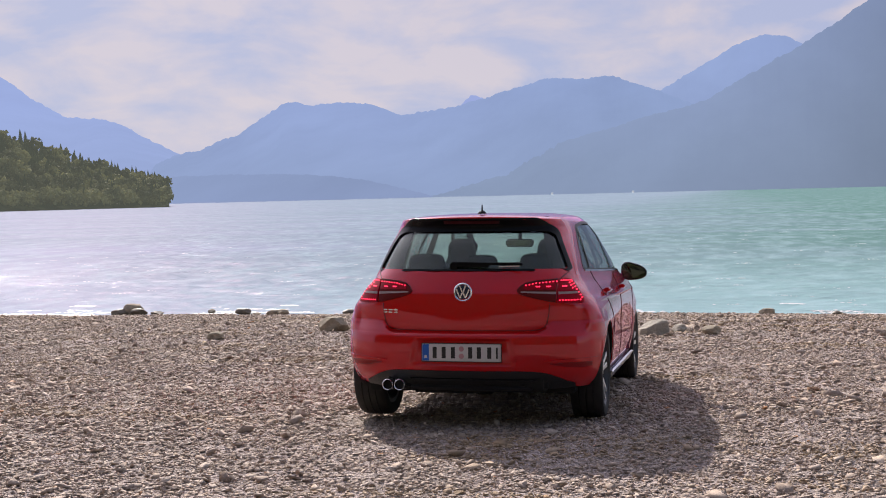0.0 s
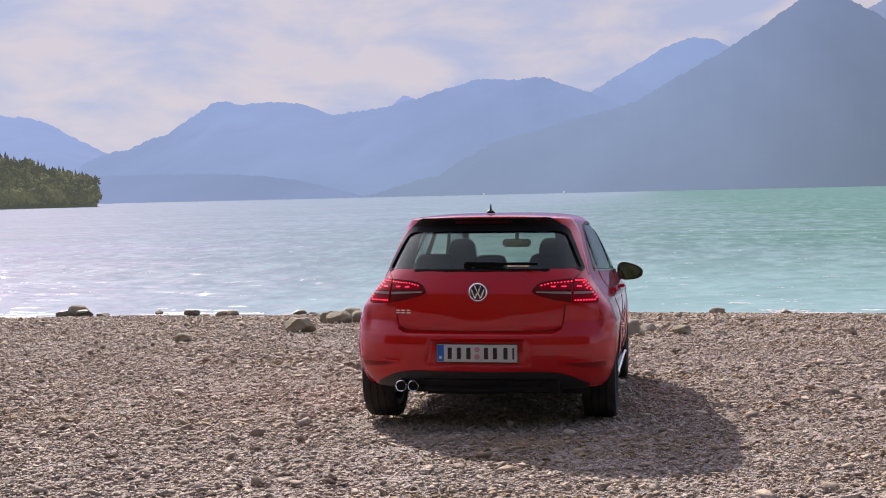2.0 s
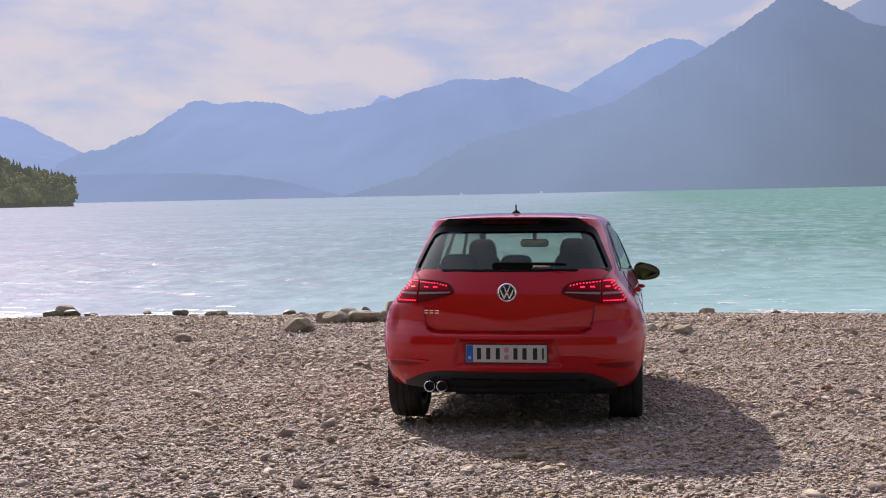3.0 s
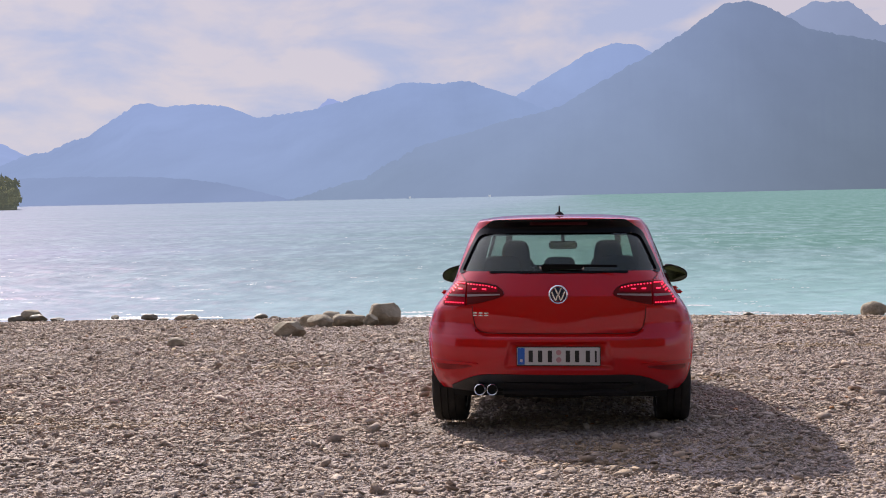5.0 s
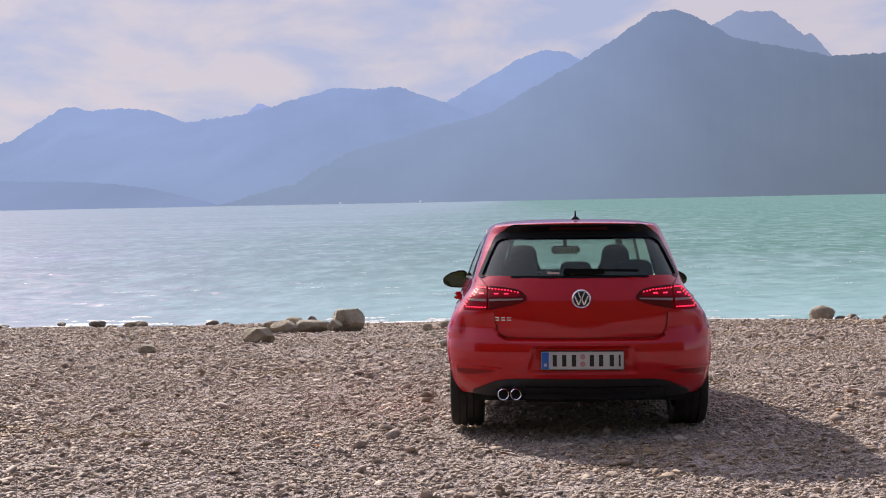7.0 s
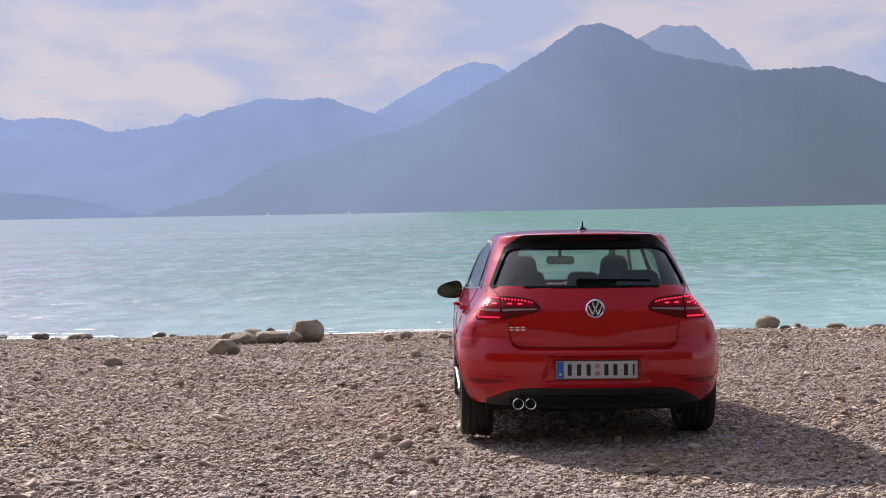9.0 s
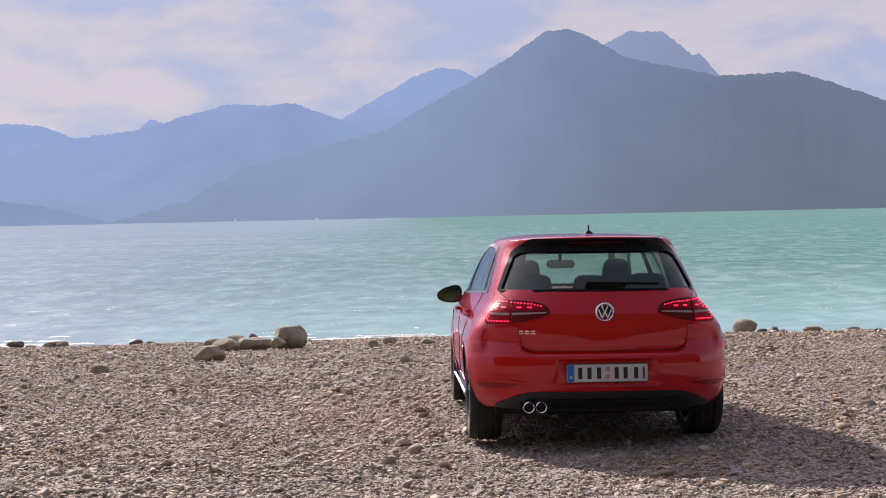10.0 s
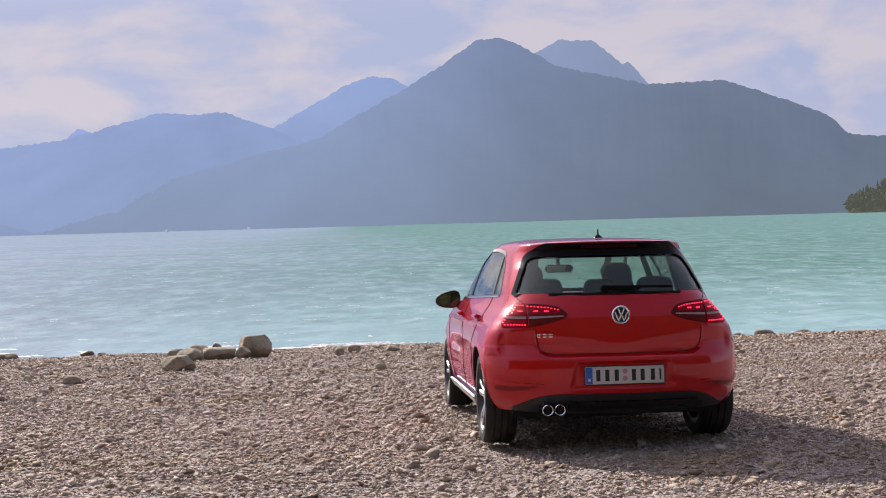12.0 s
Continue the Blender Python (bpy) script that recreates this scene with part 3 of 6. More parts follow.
def foam_strip():
    """Broken white wash where the small waves run up the gravel."""
    rng = np.random.default_rng(11)
    verts, faces = [], []

    def height(x, y):
        return max(float(beach_z(x, y)), float(lake_waves(np.array(x), np.array(y)))) + 0.005

    # the wash: a thin ragged ribbon with gaps
    xs = np.arange(-24.0, 15.0, 0.06)
    near = shore_y(xs) - 0.06 + 0.14 * value_noise(xs * 1.3, xs * 0, 34) + 0.03 * value_noise(xs * 9, xs * 0, 35)
    wide = 0.20 + 0.34 * value_noise(xs * 0.28, xs * 0 + 4, 36) + 0.07 * value_noise(xs * 4, xs * 0, 37) + 0.05 * value_noise(xs * 13, xs * 0, 38)
    for k in range(len(xs) - 1):
        if wide[k] < 0.05 or wide[k + 1] < 0.05:
            continue
        b = len(verts)
        for q in (k, k + 1):
            for f in (0, 0.33, 0.66, 1.0):
                y = near[q] + wide[q] * f
                verts.append((xs[q], y, height(xs[q], y) + (0.012 if 0 < f < 1 else 0) * (0.6 + 0.4 * math.sin(31 * xs[q] + 9 * f))))
        faces += [(b + i, b + 4 + i, b + 5 + i, b + 1 + i) for i in range(3)]
    # flecks and breaking crests farther out
    for row in range(4):
        for x0 in np.arange(-24, 15, 0.10):
            off = (0.25, 0.7, 1.5, 2.8)[row] + 0.15 * float(value_noise(x0 * 1.1, 3.0 * row, 31))
            keep = float(value_noise(x0 * 0.9, 7.0 + 5 * row, 32)) + 0.5 * float(value_noise(x0 * 5, 2.0 + row, 33))
            if keep < (-0.1, 0.25, 0.55, 0.8)[row]:
                continue
            for k in range(5):
                x, w, dd = x0 + rng.uniform(-0.06, 0.06), rng.uniform(0.02, 0.085), rng.uniform(0.015, 0.07)
                y = float(shore_y(x)) + off + rng.normal(0, 0.07)
                z = height(x, y)
                b = len(verts)
                for a in range(6):
                    q = a * math.pi / 3 + rng.uniform(-0.3, 0.3)
                    verts.append((x + w * math.cos(q), y + dd * math.sin(q), z))
                verts.append((x, y, z + rng.uniform(0.006, 0.02)))
                faces += [(b + a, b + (a + 1) % 6, b + 6) for a in range(6)]
    # single small crests that break farther out, some added to imitate sun glints
    for _ in range(260):
        x0, y0 = rng.uniform(-38, 32), 26.0 + 66 * rng.random() ** 1.5
        if abs(x0) > 0.62 * (y0 + 8):
            continue
        tilt, lng = rng.uniform(-0.12, 0.12), rng.uniform(0.15, 0.55)
        for k in range(rng.integers(3, 8)):
            u = rng.uniform(-1, 1) * lng
            x, y, w, dd = x0 + u, y0 + u * tilt + rng.normal(0, 0.02), rng.uniform(0.025, 0.075), rng.uniform(0.015, 0.04)
            z = height(x, y)
            b = len(verts)
            for a in range(6):
                q = a * math.pi / 3 + rng.uniform(-0.3, 0.3)
                verts.append((x + w * math.cos(q), y + dd * math.sin(q), z))
            verts.append((x, y, z + rng.uniform(0.006, 0.018)))
            faces += [(b + a, b + (a + 1) % 6, b + 6) for a in range(6)]
    return verts, faces


M_FOAM = material("foam", (0.66, 0.66, 0.68), 0.6, vary=0.1, scale=30)
_v, _f = foam_strip()
foam = tagged(mesh_object("foam", _v, _f, M_FOAM, smooth=True), "white foam of small waves along the gravel edge", "foam", kind="stuff")


# ---- mountains beyond the lake ----
EYE0 = Vector((0.0, -7.88, 1.6))


def ridge(name, label, dist, foot, crest, mat, seed, trees=0.035, back=500):
    """A mountain: crest given as (degrees right of ahead, degrees up), at dist metres; its foot meets the lake at foot metres."""
    az = np.arange(crest[0][0], crest[-1][0] + 1e-6, 0.07)
    el = np.interp(az, [c[0] for c in crest], [c[1] for c in crest])
    kern = np.ones(5) / 5
    el = np.convolve(np.pad(el, 2, "edge"), kern, "valid")
    el = el + 0.05 * value_noise(az * 1.3, az * 0, seed) * smooth01(el, 0.2, 2) + trees * value_noise(az * 8, az * 0, seed + 1) + 0.6 * trees * value_noise(az * 14, az * 0, seed + 2)
    rows = np.linspace(0, 1, 26)
    verts = []
    a = np.radians(az)
    for s in rows:
        gully = 0.12 * value_noise(az * 0.55 + s * 1.1, az * 0 + s * 1.5, seed + 3) + 0.05 * value_noise(az * 1.7 - s, az * 0 + s * 2, seed + 4) + 0.02 * value_noise(az * 5 + s * 2, az * 0 + s * 3, seed + 5)
        d = foot + (dist - foot) * s * (1 + gully * math.sin(math.pi * s) * 1.3)
        top = dist * np.tan(np.radians(el))
        z = EYE0.z + top * (s ** 1.15) * (1 + gully * math.sin(math.pi * s) * 0.9) - (1 - s) * 12
        z = np.minimum(z, EYE0.z + d * np.tan(np.radians(el)) * (0.985 if s < 1 else 1.0))
        verts.append(np.stack([EYE0.x + d * np.sin(a), EYE0.y + d * np.cos(a), z], -1))
    verts.append(np.stack([EYE0.x + (dist + back) * np.sin(a), EYE0.y + (dist + back) * np.cos(a), np.full_like(a, -20)], -1))
    co = np.concatenate(verts)
    n = len(az)
    i = np.arange(len(co)).reshape(-1, n)
    quads = np.stack([i[:-1, :-1], i[:-1, 1:], i[1:, 1:], i[1:, :-1]], -1).reshape(-1, 4)
    ob = mesh_object(name, co, quads, mat, smooth=True)
    return tagged(ob, label, "mountain", "mountains round the lake", "structure")


# haze of each range, painted as a glowing colour that fades sideways and downwards
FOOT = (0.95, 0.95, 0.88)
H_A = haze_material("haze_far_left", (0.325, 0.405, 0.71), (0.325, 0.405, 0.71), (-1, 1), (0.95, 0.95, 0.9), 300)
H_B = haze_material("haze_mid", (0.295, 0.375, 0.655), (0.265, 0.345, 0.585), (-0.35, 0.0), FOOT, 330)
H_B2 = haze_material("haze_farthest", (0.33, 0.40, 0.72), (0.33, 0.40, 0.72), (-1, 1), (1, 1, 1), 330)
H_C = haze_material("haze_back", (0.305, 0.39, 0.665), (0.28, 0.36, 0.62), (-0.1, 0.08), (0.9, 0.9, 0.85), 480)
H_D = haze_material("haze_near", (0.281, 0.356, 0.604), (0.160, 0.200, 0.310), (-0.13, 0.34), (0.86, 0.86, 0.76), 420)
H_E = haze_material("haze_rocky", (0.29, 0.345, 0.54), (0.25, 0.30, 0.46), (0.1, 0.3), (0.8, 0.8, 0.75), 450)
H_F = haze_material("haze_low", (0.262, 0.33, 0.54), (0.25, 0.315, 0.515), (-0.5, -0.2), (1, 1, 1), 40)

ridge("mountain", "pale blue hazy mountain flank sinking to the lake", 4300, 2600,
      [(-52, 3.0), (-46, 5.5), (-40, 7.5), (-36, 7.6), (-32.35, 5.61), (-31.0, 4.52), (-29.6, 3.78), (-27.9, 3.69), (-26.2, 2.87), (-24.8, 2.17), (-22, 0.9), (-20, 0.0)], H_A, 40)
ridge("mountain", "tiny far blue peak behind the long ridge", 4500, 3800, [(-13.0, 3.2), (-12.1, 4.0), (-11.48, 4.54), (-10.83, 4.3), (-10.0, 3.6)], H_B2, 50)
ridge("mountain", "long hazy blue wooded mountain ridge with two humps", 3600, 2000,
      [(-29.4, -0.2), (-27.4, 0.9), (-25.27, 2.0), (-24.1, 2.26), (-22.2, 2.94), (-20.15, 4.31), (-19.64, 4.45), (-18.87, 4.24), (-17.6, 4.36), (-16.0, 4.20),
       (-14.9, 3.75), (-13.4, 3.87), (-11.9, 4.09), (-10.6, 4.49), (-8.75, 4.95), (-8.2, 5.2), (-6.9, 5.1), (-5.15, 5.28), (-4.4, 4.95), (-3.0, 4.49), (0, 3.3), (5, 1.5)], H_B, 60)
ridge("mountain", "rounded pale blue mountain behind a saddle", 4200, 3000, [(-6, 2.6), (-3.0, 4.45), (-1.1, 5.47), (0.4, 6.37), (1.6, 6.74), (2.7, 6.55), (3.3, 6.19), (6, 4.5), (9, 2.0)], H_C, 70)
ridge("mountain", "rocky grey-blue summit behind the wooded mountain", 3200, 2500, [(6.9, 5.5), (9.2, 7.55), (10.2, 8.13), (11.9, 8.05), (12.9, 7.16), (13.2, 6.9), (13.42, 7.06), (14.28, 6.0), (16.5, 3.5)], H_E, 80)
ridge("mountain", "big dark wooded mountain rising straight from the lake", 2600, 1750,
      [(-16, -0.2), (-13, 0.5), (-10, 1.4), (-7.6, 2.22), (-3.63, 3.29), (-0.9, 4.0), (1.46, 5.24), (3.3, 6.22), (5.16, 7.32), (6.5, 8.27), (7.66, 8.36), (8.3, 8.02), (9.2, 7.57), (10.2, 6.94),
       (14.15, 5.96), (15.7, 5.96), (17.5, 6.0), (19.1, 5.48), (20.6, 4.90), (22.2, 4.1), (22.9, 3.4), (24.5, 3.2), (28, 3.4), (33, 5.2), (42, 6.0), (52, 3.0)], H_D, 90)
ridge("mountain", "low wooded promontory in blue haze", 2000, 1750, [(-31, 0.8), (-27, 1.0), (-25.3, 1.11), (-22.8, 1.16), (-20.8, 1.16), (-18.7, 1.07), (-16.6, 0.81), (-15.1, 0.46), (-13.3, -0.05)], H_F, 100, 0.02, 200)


def shore_hut(az, dist, w, mat):
    a = radians(az)
    x, y = EYE0.x + dist * math.sin(a), EYE0.y + dist * math.cos(a)
    t = thing("house", "tiny pale house on the far lake shore", "house", "houses on the far shore", at=pose(x, y, LAKE + 0.6, 0, 0, -az))
    part("wall", bm_box((w, w * 0.6, 1.9), (0, 0, 0.45)), mat, t)
    bm = bmesh.new()
    q = [bm.verts.new(v) for v in ((-w / 2, -w * 0.35, 1.4), (w / 2, -w * 0.35, 1.4), (w / 2, w * 0.35, 1.4), (-w / 2, w * 0.35, 1.4), (-w / 2, 0, 2.3), (w / 2, 0, 2.3))]
    for f in ((0, 1, 5, 4), (2, 3, 4, 5), (0, 4, 3), (1, 2, 5), (0, 3, 2, 1)):
        bm.faces.new([q[i] for i in f])
    part("roof", bm, M_GLOW_WALL, t)


# walls and roofs glow: haze is painted in as emission to keep them pale
M_GLOW_WALL = haze_material("far_glowing_wall", (0.42, 0.46, 0.53), (0.42, 0.46, 0.53), (-1, 1), (1, 1, 1), 10, (0.25, 0.25, 0.25), 0.9)
shore_hut(-4.17, 1740, 3.4, M_GLOW_WALL)
shore_hut(-7.85, 1735, 3.0, M_GLOW_WALL)


# ---- wooded shores ----
def foliage_material(name, lo, hi, air=None):
    """Leaves; air: haze painted as emission on far woods, as on the mountains."""
    m = bpy.data.materials.new(name)
    m.use_nodes = True
    n, l = m.node_tree.nodes, m.node_tree.links
    p = n["Principled BSDF"]
    p.inputs["Roughness"].default_value, p.inputs["Specular IOR Level"].default_value = 0.8, 0.15
    ramp = n.new("ShaderNodeValToRGB")
    ramp.color_ramp.elements[0].color, ramp.color_ramp.elements[1].color = (*lo, 1), (*hi, 1)
    # tone by clump, with broad paler noise patches painted in for sunlit crowns
    lit_crowns, spread, both, place = n.new("ShaderNodeTexNoise"), n.new("ShaderNodeMapRange"), n.new("ShaderNodeMath"), n.new("ShaderNodeTexCoord")
    lit_crowns.inputs["Scale"].default_value, lit_crowns.inputs["Detail"].default_value = 0.085, 1.5
    l.new(place.outputs["Object"], lit_crowns.inputs["Vector"])
    spread.inputs["From Min"].default_value, spread.inputs["From Max"].default_value = 0.45, 0.68
    l.new(lit_crowns.outputs["Fac"], spread.inputs["Value"])
    both.operation = "MULTIPLY_ADD"
    l.new(n.new("ShaderNodeNewGeometry").outputs["Random Per Island"], both.inputs[0])
    both.inputs[1].default_value = 0.35
    scaled = n.new("ShaderNodeMath")
    scaled.operation, scaled.inputs[1].default_value = "MULTIPLY", 0.72
    l.new(spread.outputs["Result"], scaled.inputs[0])
    l.new(scaled.outputs["Value"], both.inputs[2])
    l.new(both.outputs["Value"], ramp.inputs["Fac"])
    l.new(ramp.outputs["Color"], p.inputs["Base Color"])
    # thin leaves let the sun behind them through
    out, mix, thin = n["Material Output"], n.new("ShaderNodeMixShader"), n.new("ShaderNodeBsdfTranslucent")
    mix.inputs["Fac"].default_value = 0.55
    l.new(ramp.outputs["Color"], thin.inputs["Color"])
    l.new(p.outputs["BSDF"], mix.inputs[1])
    l.new(thin.outputs["BSDF"], mix.inputs[2])
    l.new(mix.outputs["Shader"], out.inputs["Surface"])
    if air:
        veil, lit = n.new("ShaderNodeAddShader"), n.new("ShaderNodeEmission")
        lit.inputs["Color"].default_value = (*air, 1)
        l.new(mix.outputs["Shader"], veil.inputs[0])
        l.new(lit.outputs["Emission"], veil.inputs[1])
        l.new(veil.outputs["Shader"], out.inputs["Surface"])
    return m


# far leaves glow faintly: haze is put in as emission
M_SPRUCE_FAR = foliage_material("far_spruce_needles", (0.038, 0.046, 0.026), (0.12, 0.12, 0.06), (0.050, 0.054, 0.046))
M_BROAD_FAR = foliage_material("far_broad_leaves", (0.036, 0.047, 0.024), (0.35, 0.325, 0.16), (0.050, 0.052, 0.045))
M_SPRUCE = foliage_material("spruce_needles", (0.07, 0.088, 0.04), (0.14, 0.155, 0.07))
M_BROAD = foliage_material("broad_leaves", (0.12, 0.135, 0.05), (0.26, 0.25, 0.115))


def add_conifer(V, F, x, y, z, h, rng):
    r = h * rng.uniform(0.19, 0.29)
    tiers, n = 8, 9
    for k in range(tiers):
        f = k / tiers
        z0, z1 = z + h * (0.06 + 0.86 * f), z + h * (0.06 + 0.86 * f + 0.24)
        rr = r * (1 - f) ** 0.85 + 0.1
        b = len(V)
        spin = rng.uniform(0, 6)
        for i in range(n):
            a = spin + 2 * math.pi * i / n
            q = rr * (rng.uniform(0.75, 1.2) if i % 2 else rng.uniform(0.35, 0.7))
            V.append((x + q * math.cos(a), y + q * math.sin(a), z0 + rng.uniform(-0.03, 0.03) * h - (0.02 * h if i % 2 else 0)))
        V.append((x, y, min(z1, z + h)))
        F.extend((b + i, b + (i + 1) % n, b + n) for i in range(n))


def add_broadleaf(V, F, x, y, z, h, rng):
    r = h * rng.uniform(0.26, 0.36)
    for _ in range(30):
        d = rng.normal(size=3)
        d /= np.linalg.norm(d)
        d *= rng.uniform(0.5, 1.0)
        c = np.array((x + d[0] * r, y + d[1] * r, z + h * 0.60 + d[2] * h * 0.38))
        s = h * rng.uniform(0.08, 0.15)
        b = len(V)
        pts = rng.normal(size=(6, 3))
        pts /= np.linalg.norm(pts, axis=1)[:, None]
        base = np.array([(1, 0, 0), (-1, 0, 0), (0, 1, 0), (0, -1, 0), (0, 0, 1), (0, 0, -1)])
        for p in base + 0.55 * pts:
            V.append(tuple(c + s * p))
        F.extend((b + i, b + j, b + k) for i, j, k in ((0, 2, 4), (2, 1, 4), (1, 3, 4), (3, 0, 4), (2, 0, 5), (1, 2, 5), (3, 1, 5), (0, 3, 5)))


def wooded_shore(name, label, az0, az1, tips, dist, depth, rows, step, tree, seed, broad=0.75, mats=None):
    """A wooded hill on the lake: tips gives the tree tops as (degrees, degrees up); trees stand in ragged ranks up its slope."""
    rng = np.random.default_rng(seed)
    azs, els = [t[0] for t in tips], [t[1] for t in tips]

    def hill(az, s):
        d = np.interp(az, [az0, az1], dist) + depth * s
        top = (d * math.tan(radians(float(np.interp(az, azs, els)))) + EYE0.z)
        return d, max(LAKE + 0.4, (top - tree * 0.92) * s + (1 - s) * (LAKE + 0.5))

    # the ground of the hill
    A, S = np.linspace(az0, az1, 60), np.linspace(-0.05, 1.0, 14)
    gv = []
    for s in S:
        for a in A:
            d, z = hill(a, max(s, 0))
            z = z if s >= 0 else LAKE - 0.8
            gv.append((EYE0.x + d * math.sin(radians(a)), EYE0.y + d * math.cos(radians(a)) + 0 * s, z))
        if s < 0:
            gv[-len(A):] = [(EYE0.x + (hill(a, 0)[0] - 1.5) * math.sin(radians(a)), EYE0.y + (hill(a, 0)[0] - 1.5) * math.cos(radians(a)), LAKE - 0.6) for a in A]
    n = len(A)
    gf = [(r * n + c, r * n + c + 1, (r + 1) * n + c + 1, (r + 1) * n + c) for r in range(len(S) - 1) for c in range(n - 1)]
    # far banks take the leaves' material with its painted haze
    hill_ob = mesh_object(name + "_bank", gv, gf, mats[0] if dist[0] > 300 and az1 < 90 else M_BANK, smooth=True)
    tagged(hill_ob, "low earthy bank under the trees at the water", "shore", kind="structure")
    V1, F1, V2, F2 = [], [], [], []
    for r in range(rows):
        s = (r + 0.15) / rows
        for a in np.arange(az0, az1, step):
            aa, ss = a + rng.uniform(-0.5, 0.5) * step, min(1, max(0, s + rng.uniform(-0.5, 0.5) / rows))
            if not az0 < aa < az1:
                continue
            d, z = hill(aa, ss)
            d += rng.uniform(-2, 2)
            h = tree * rng.uniform(0.78, 1.04)
            x, y = EYE0.x + d * math.sin(radians(aa)), EYE0.y + d * math.cos(radians(aa))
            if rng.random() < broad * (1.40 - ss):
                add_broadleaf(V2, F2, x, y, z - 0.5, h * 0.8, rng)
            else:
                add_conifer(V1, F1, x, y, z - 0.3, h * 0.84, rng)
    w1 = tagged(mesh_object("spruce_wood", V1, F1, mats[0]), label[0], "trees", kind="stuff")
    w2 = tagged(mesh_object("broadleaf_wood", V2, F2, mats[1]), label[1], "trees", kind="stuff")
    return w1, w2


M_BANK = material("bank_earth", (0.05, 0.048, 0.03), 0.95, vary=0.4, scale=0.4)
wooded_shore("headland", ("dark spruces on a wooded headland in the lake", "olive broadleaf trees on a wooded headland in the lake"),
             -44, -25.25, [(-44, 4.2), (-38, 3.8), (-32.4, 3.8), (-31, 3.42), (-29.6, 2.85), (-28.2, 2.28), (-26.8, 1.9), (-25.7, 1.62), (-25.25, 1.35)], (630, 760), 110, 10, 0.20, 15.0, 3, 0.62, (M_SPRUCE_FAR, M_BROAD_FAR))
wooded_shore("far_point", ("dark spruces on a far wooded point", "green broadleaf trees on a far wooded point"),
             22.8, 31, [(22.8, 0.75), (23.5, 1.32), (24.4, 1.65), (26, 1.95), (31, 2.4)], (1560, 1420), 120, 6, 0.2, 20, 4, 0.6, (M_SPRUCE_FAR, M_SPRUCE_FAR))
wooded_shore("wood_behind", ("dark spruce wood standing behind the beach", "broadleaf trees standing behind the beach"),
             105, 255, [(105, 24), (150, 33), (180, 36), (215, 33), (255, 22)], (260, 260), 380, 10, 1.2, 20, 6, 0.25, (M_SPRUCE, M_BROAD))


# ---- the car ----
# Car space: x right, y ahead from the rear axle, z up from the ground under the tyres.
# the tail in profile: bumper, the gap under the tailgate, its crease at the badge, window, spoiler lip, roof
TAIL_Z = [0.20, 0.285, 0.33, 0.38, 0.44, 0.50, 0.55, 0.590, 0.608, 0.618, 0.624, 0.628, 0.634, 0.645, 0.68, 0.74, 0.80, 0.855, 0.882, 0.888, 0.93, 0.985, 1.020, 1.035, 1.10, 1.20, 1.300, 1.322, 1.350, 1.374, 1.384, 1.392, 1.403, 1.415, 1.428, 1.441, 1.450]
TAIL_Y = [-0.58, -0.665, -0.705, -0.731, -0.748, -0.757, -0.758, -0.754, -0.748, -0.738, -0.722, -0.700, -0.694, -0.696, -0.700, -0.699, -0.693, -0.684, -0.678, -0.675, -0.650, -0.615, -0.592, -0.580, -0.532, -0.456, -0.376, -0.372, -0.392, -0.410, -0.404, -0.34, -0.20, 0.05, 0.35, 0.70, 1.05]
NOSE_Z = [0.20, 0.26, 0.30, 0.36, 0.44, 0.52, 0.605, 0.648, 0.72, 0.80, 0.88, 0.94, 0.985, 1.012, 1.035, 1.15, 1.30, 1.325, 1.350, 1.374, 1.384, 1.396, 1.410, 1.425, 1.440, 1.450]
NOSE_Y = [3.30, 3.40, 3.44, 3.48, 3.505, 3.51, 3.50, 3.48, 3.42, 3.28, 3.00, 2.70, 2.46, 2.38, 2.33, 2.13, 1.84, 1.76, 1.73, 1.68, 1.66, 1.62, 1.56, 1.47, 1.35, 1.20]
WIDE_Z = [0.20, 0.26, 0.30, 0.36, 0.44, 0.55, 0.65, 0.72, 0.78, 0.83, 0.86, 0.90, 0.95, 1.00, 1.05, 1.20, 1.30, 1.36, 1.385, 1.404, 1.418, 1.430, 1.442, 1.450]
WIDE_X = [0.79, 0.826, 0.846, 0.860, 0.872, 0.882, 0.886, 0.884, 0.878, 0.871, 0.862, 0.850, 0.828, 0.810, 0.796, 0.738, 0.698, 0.664, 0.640, 0.608, 0.560, 0.48, 0.34, 0.03]
tail_curve, nose_curve, wide_curve = smooth_curve(TAIL_Z, TAIL_Y), smooth_curve(NOSE_Z, NOSE_Y), smooth_curve(WIDE_Z, WIDE_X)
# beside the tailgate the bumper's top slopes up and in as a broad shelf; on the flank nothing breaks the sheet
shelf_curve = smooth_curve([0.20, 0.285, 0.33, 0.38, 0.44, 0.50, 0.55, 0.590, 0.612, 0.628, 0.690, 0.706, 0.74, 0.80, 0.882], [-0.58, -0.665, -0.705, -0.731, -0.748, -0.757, -0.758, -0.754, -0.748, -0.740, -0.702, -0.697, -0.694, -0.690, -0.678])
flank_curve = smooth_curve([0.20, 0.285, 0.33, 0.38, 0.44, 0.50, 0.56, 0.64, 0.72, 0.80, 0.882], [-0.58, -0.665, -0.705, -0.731, -0.748, -0.757, -0.757, -0.745, -0.728, -0.706, -0.678])
N_F, L_F, L_R, BOW = 2.4, 1.05, 0.42, 0.165
AXLES, ARCH_R, WHEEL_R = (0.0, 2.631), 0.352, 0.317


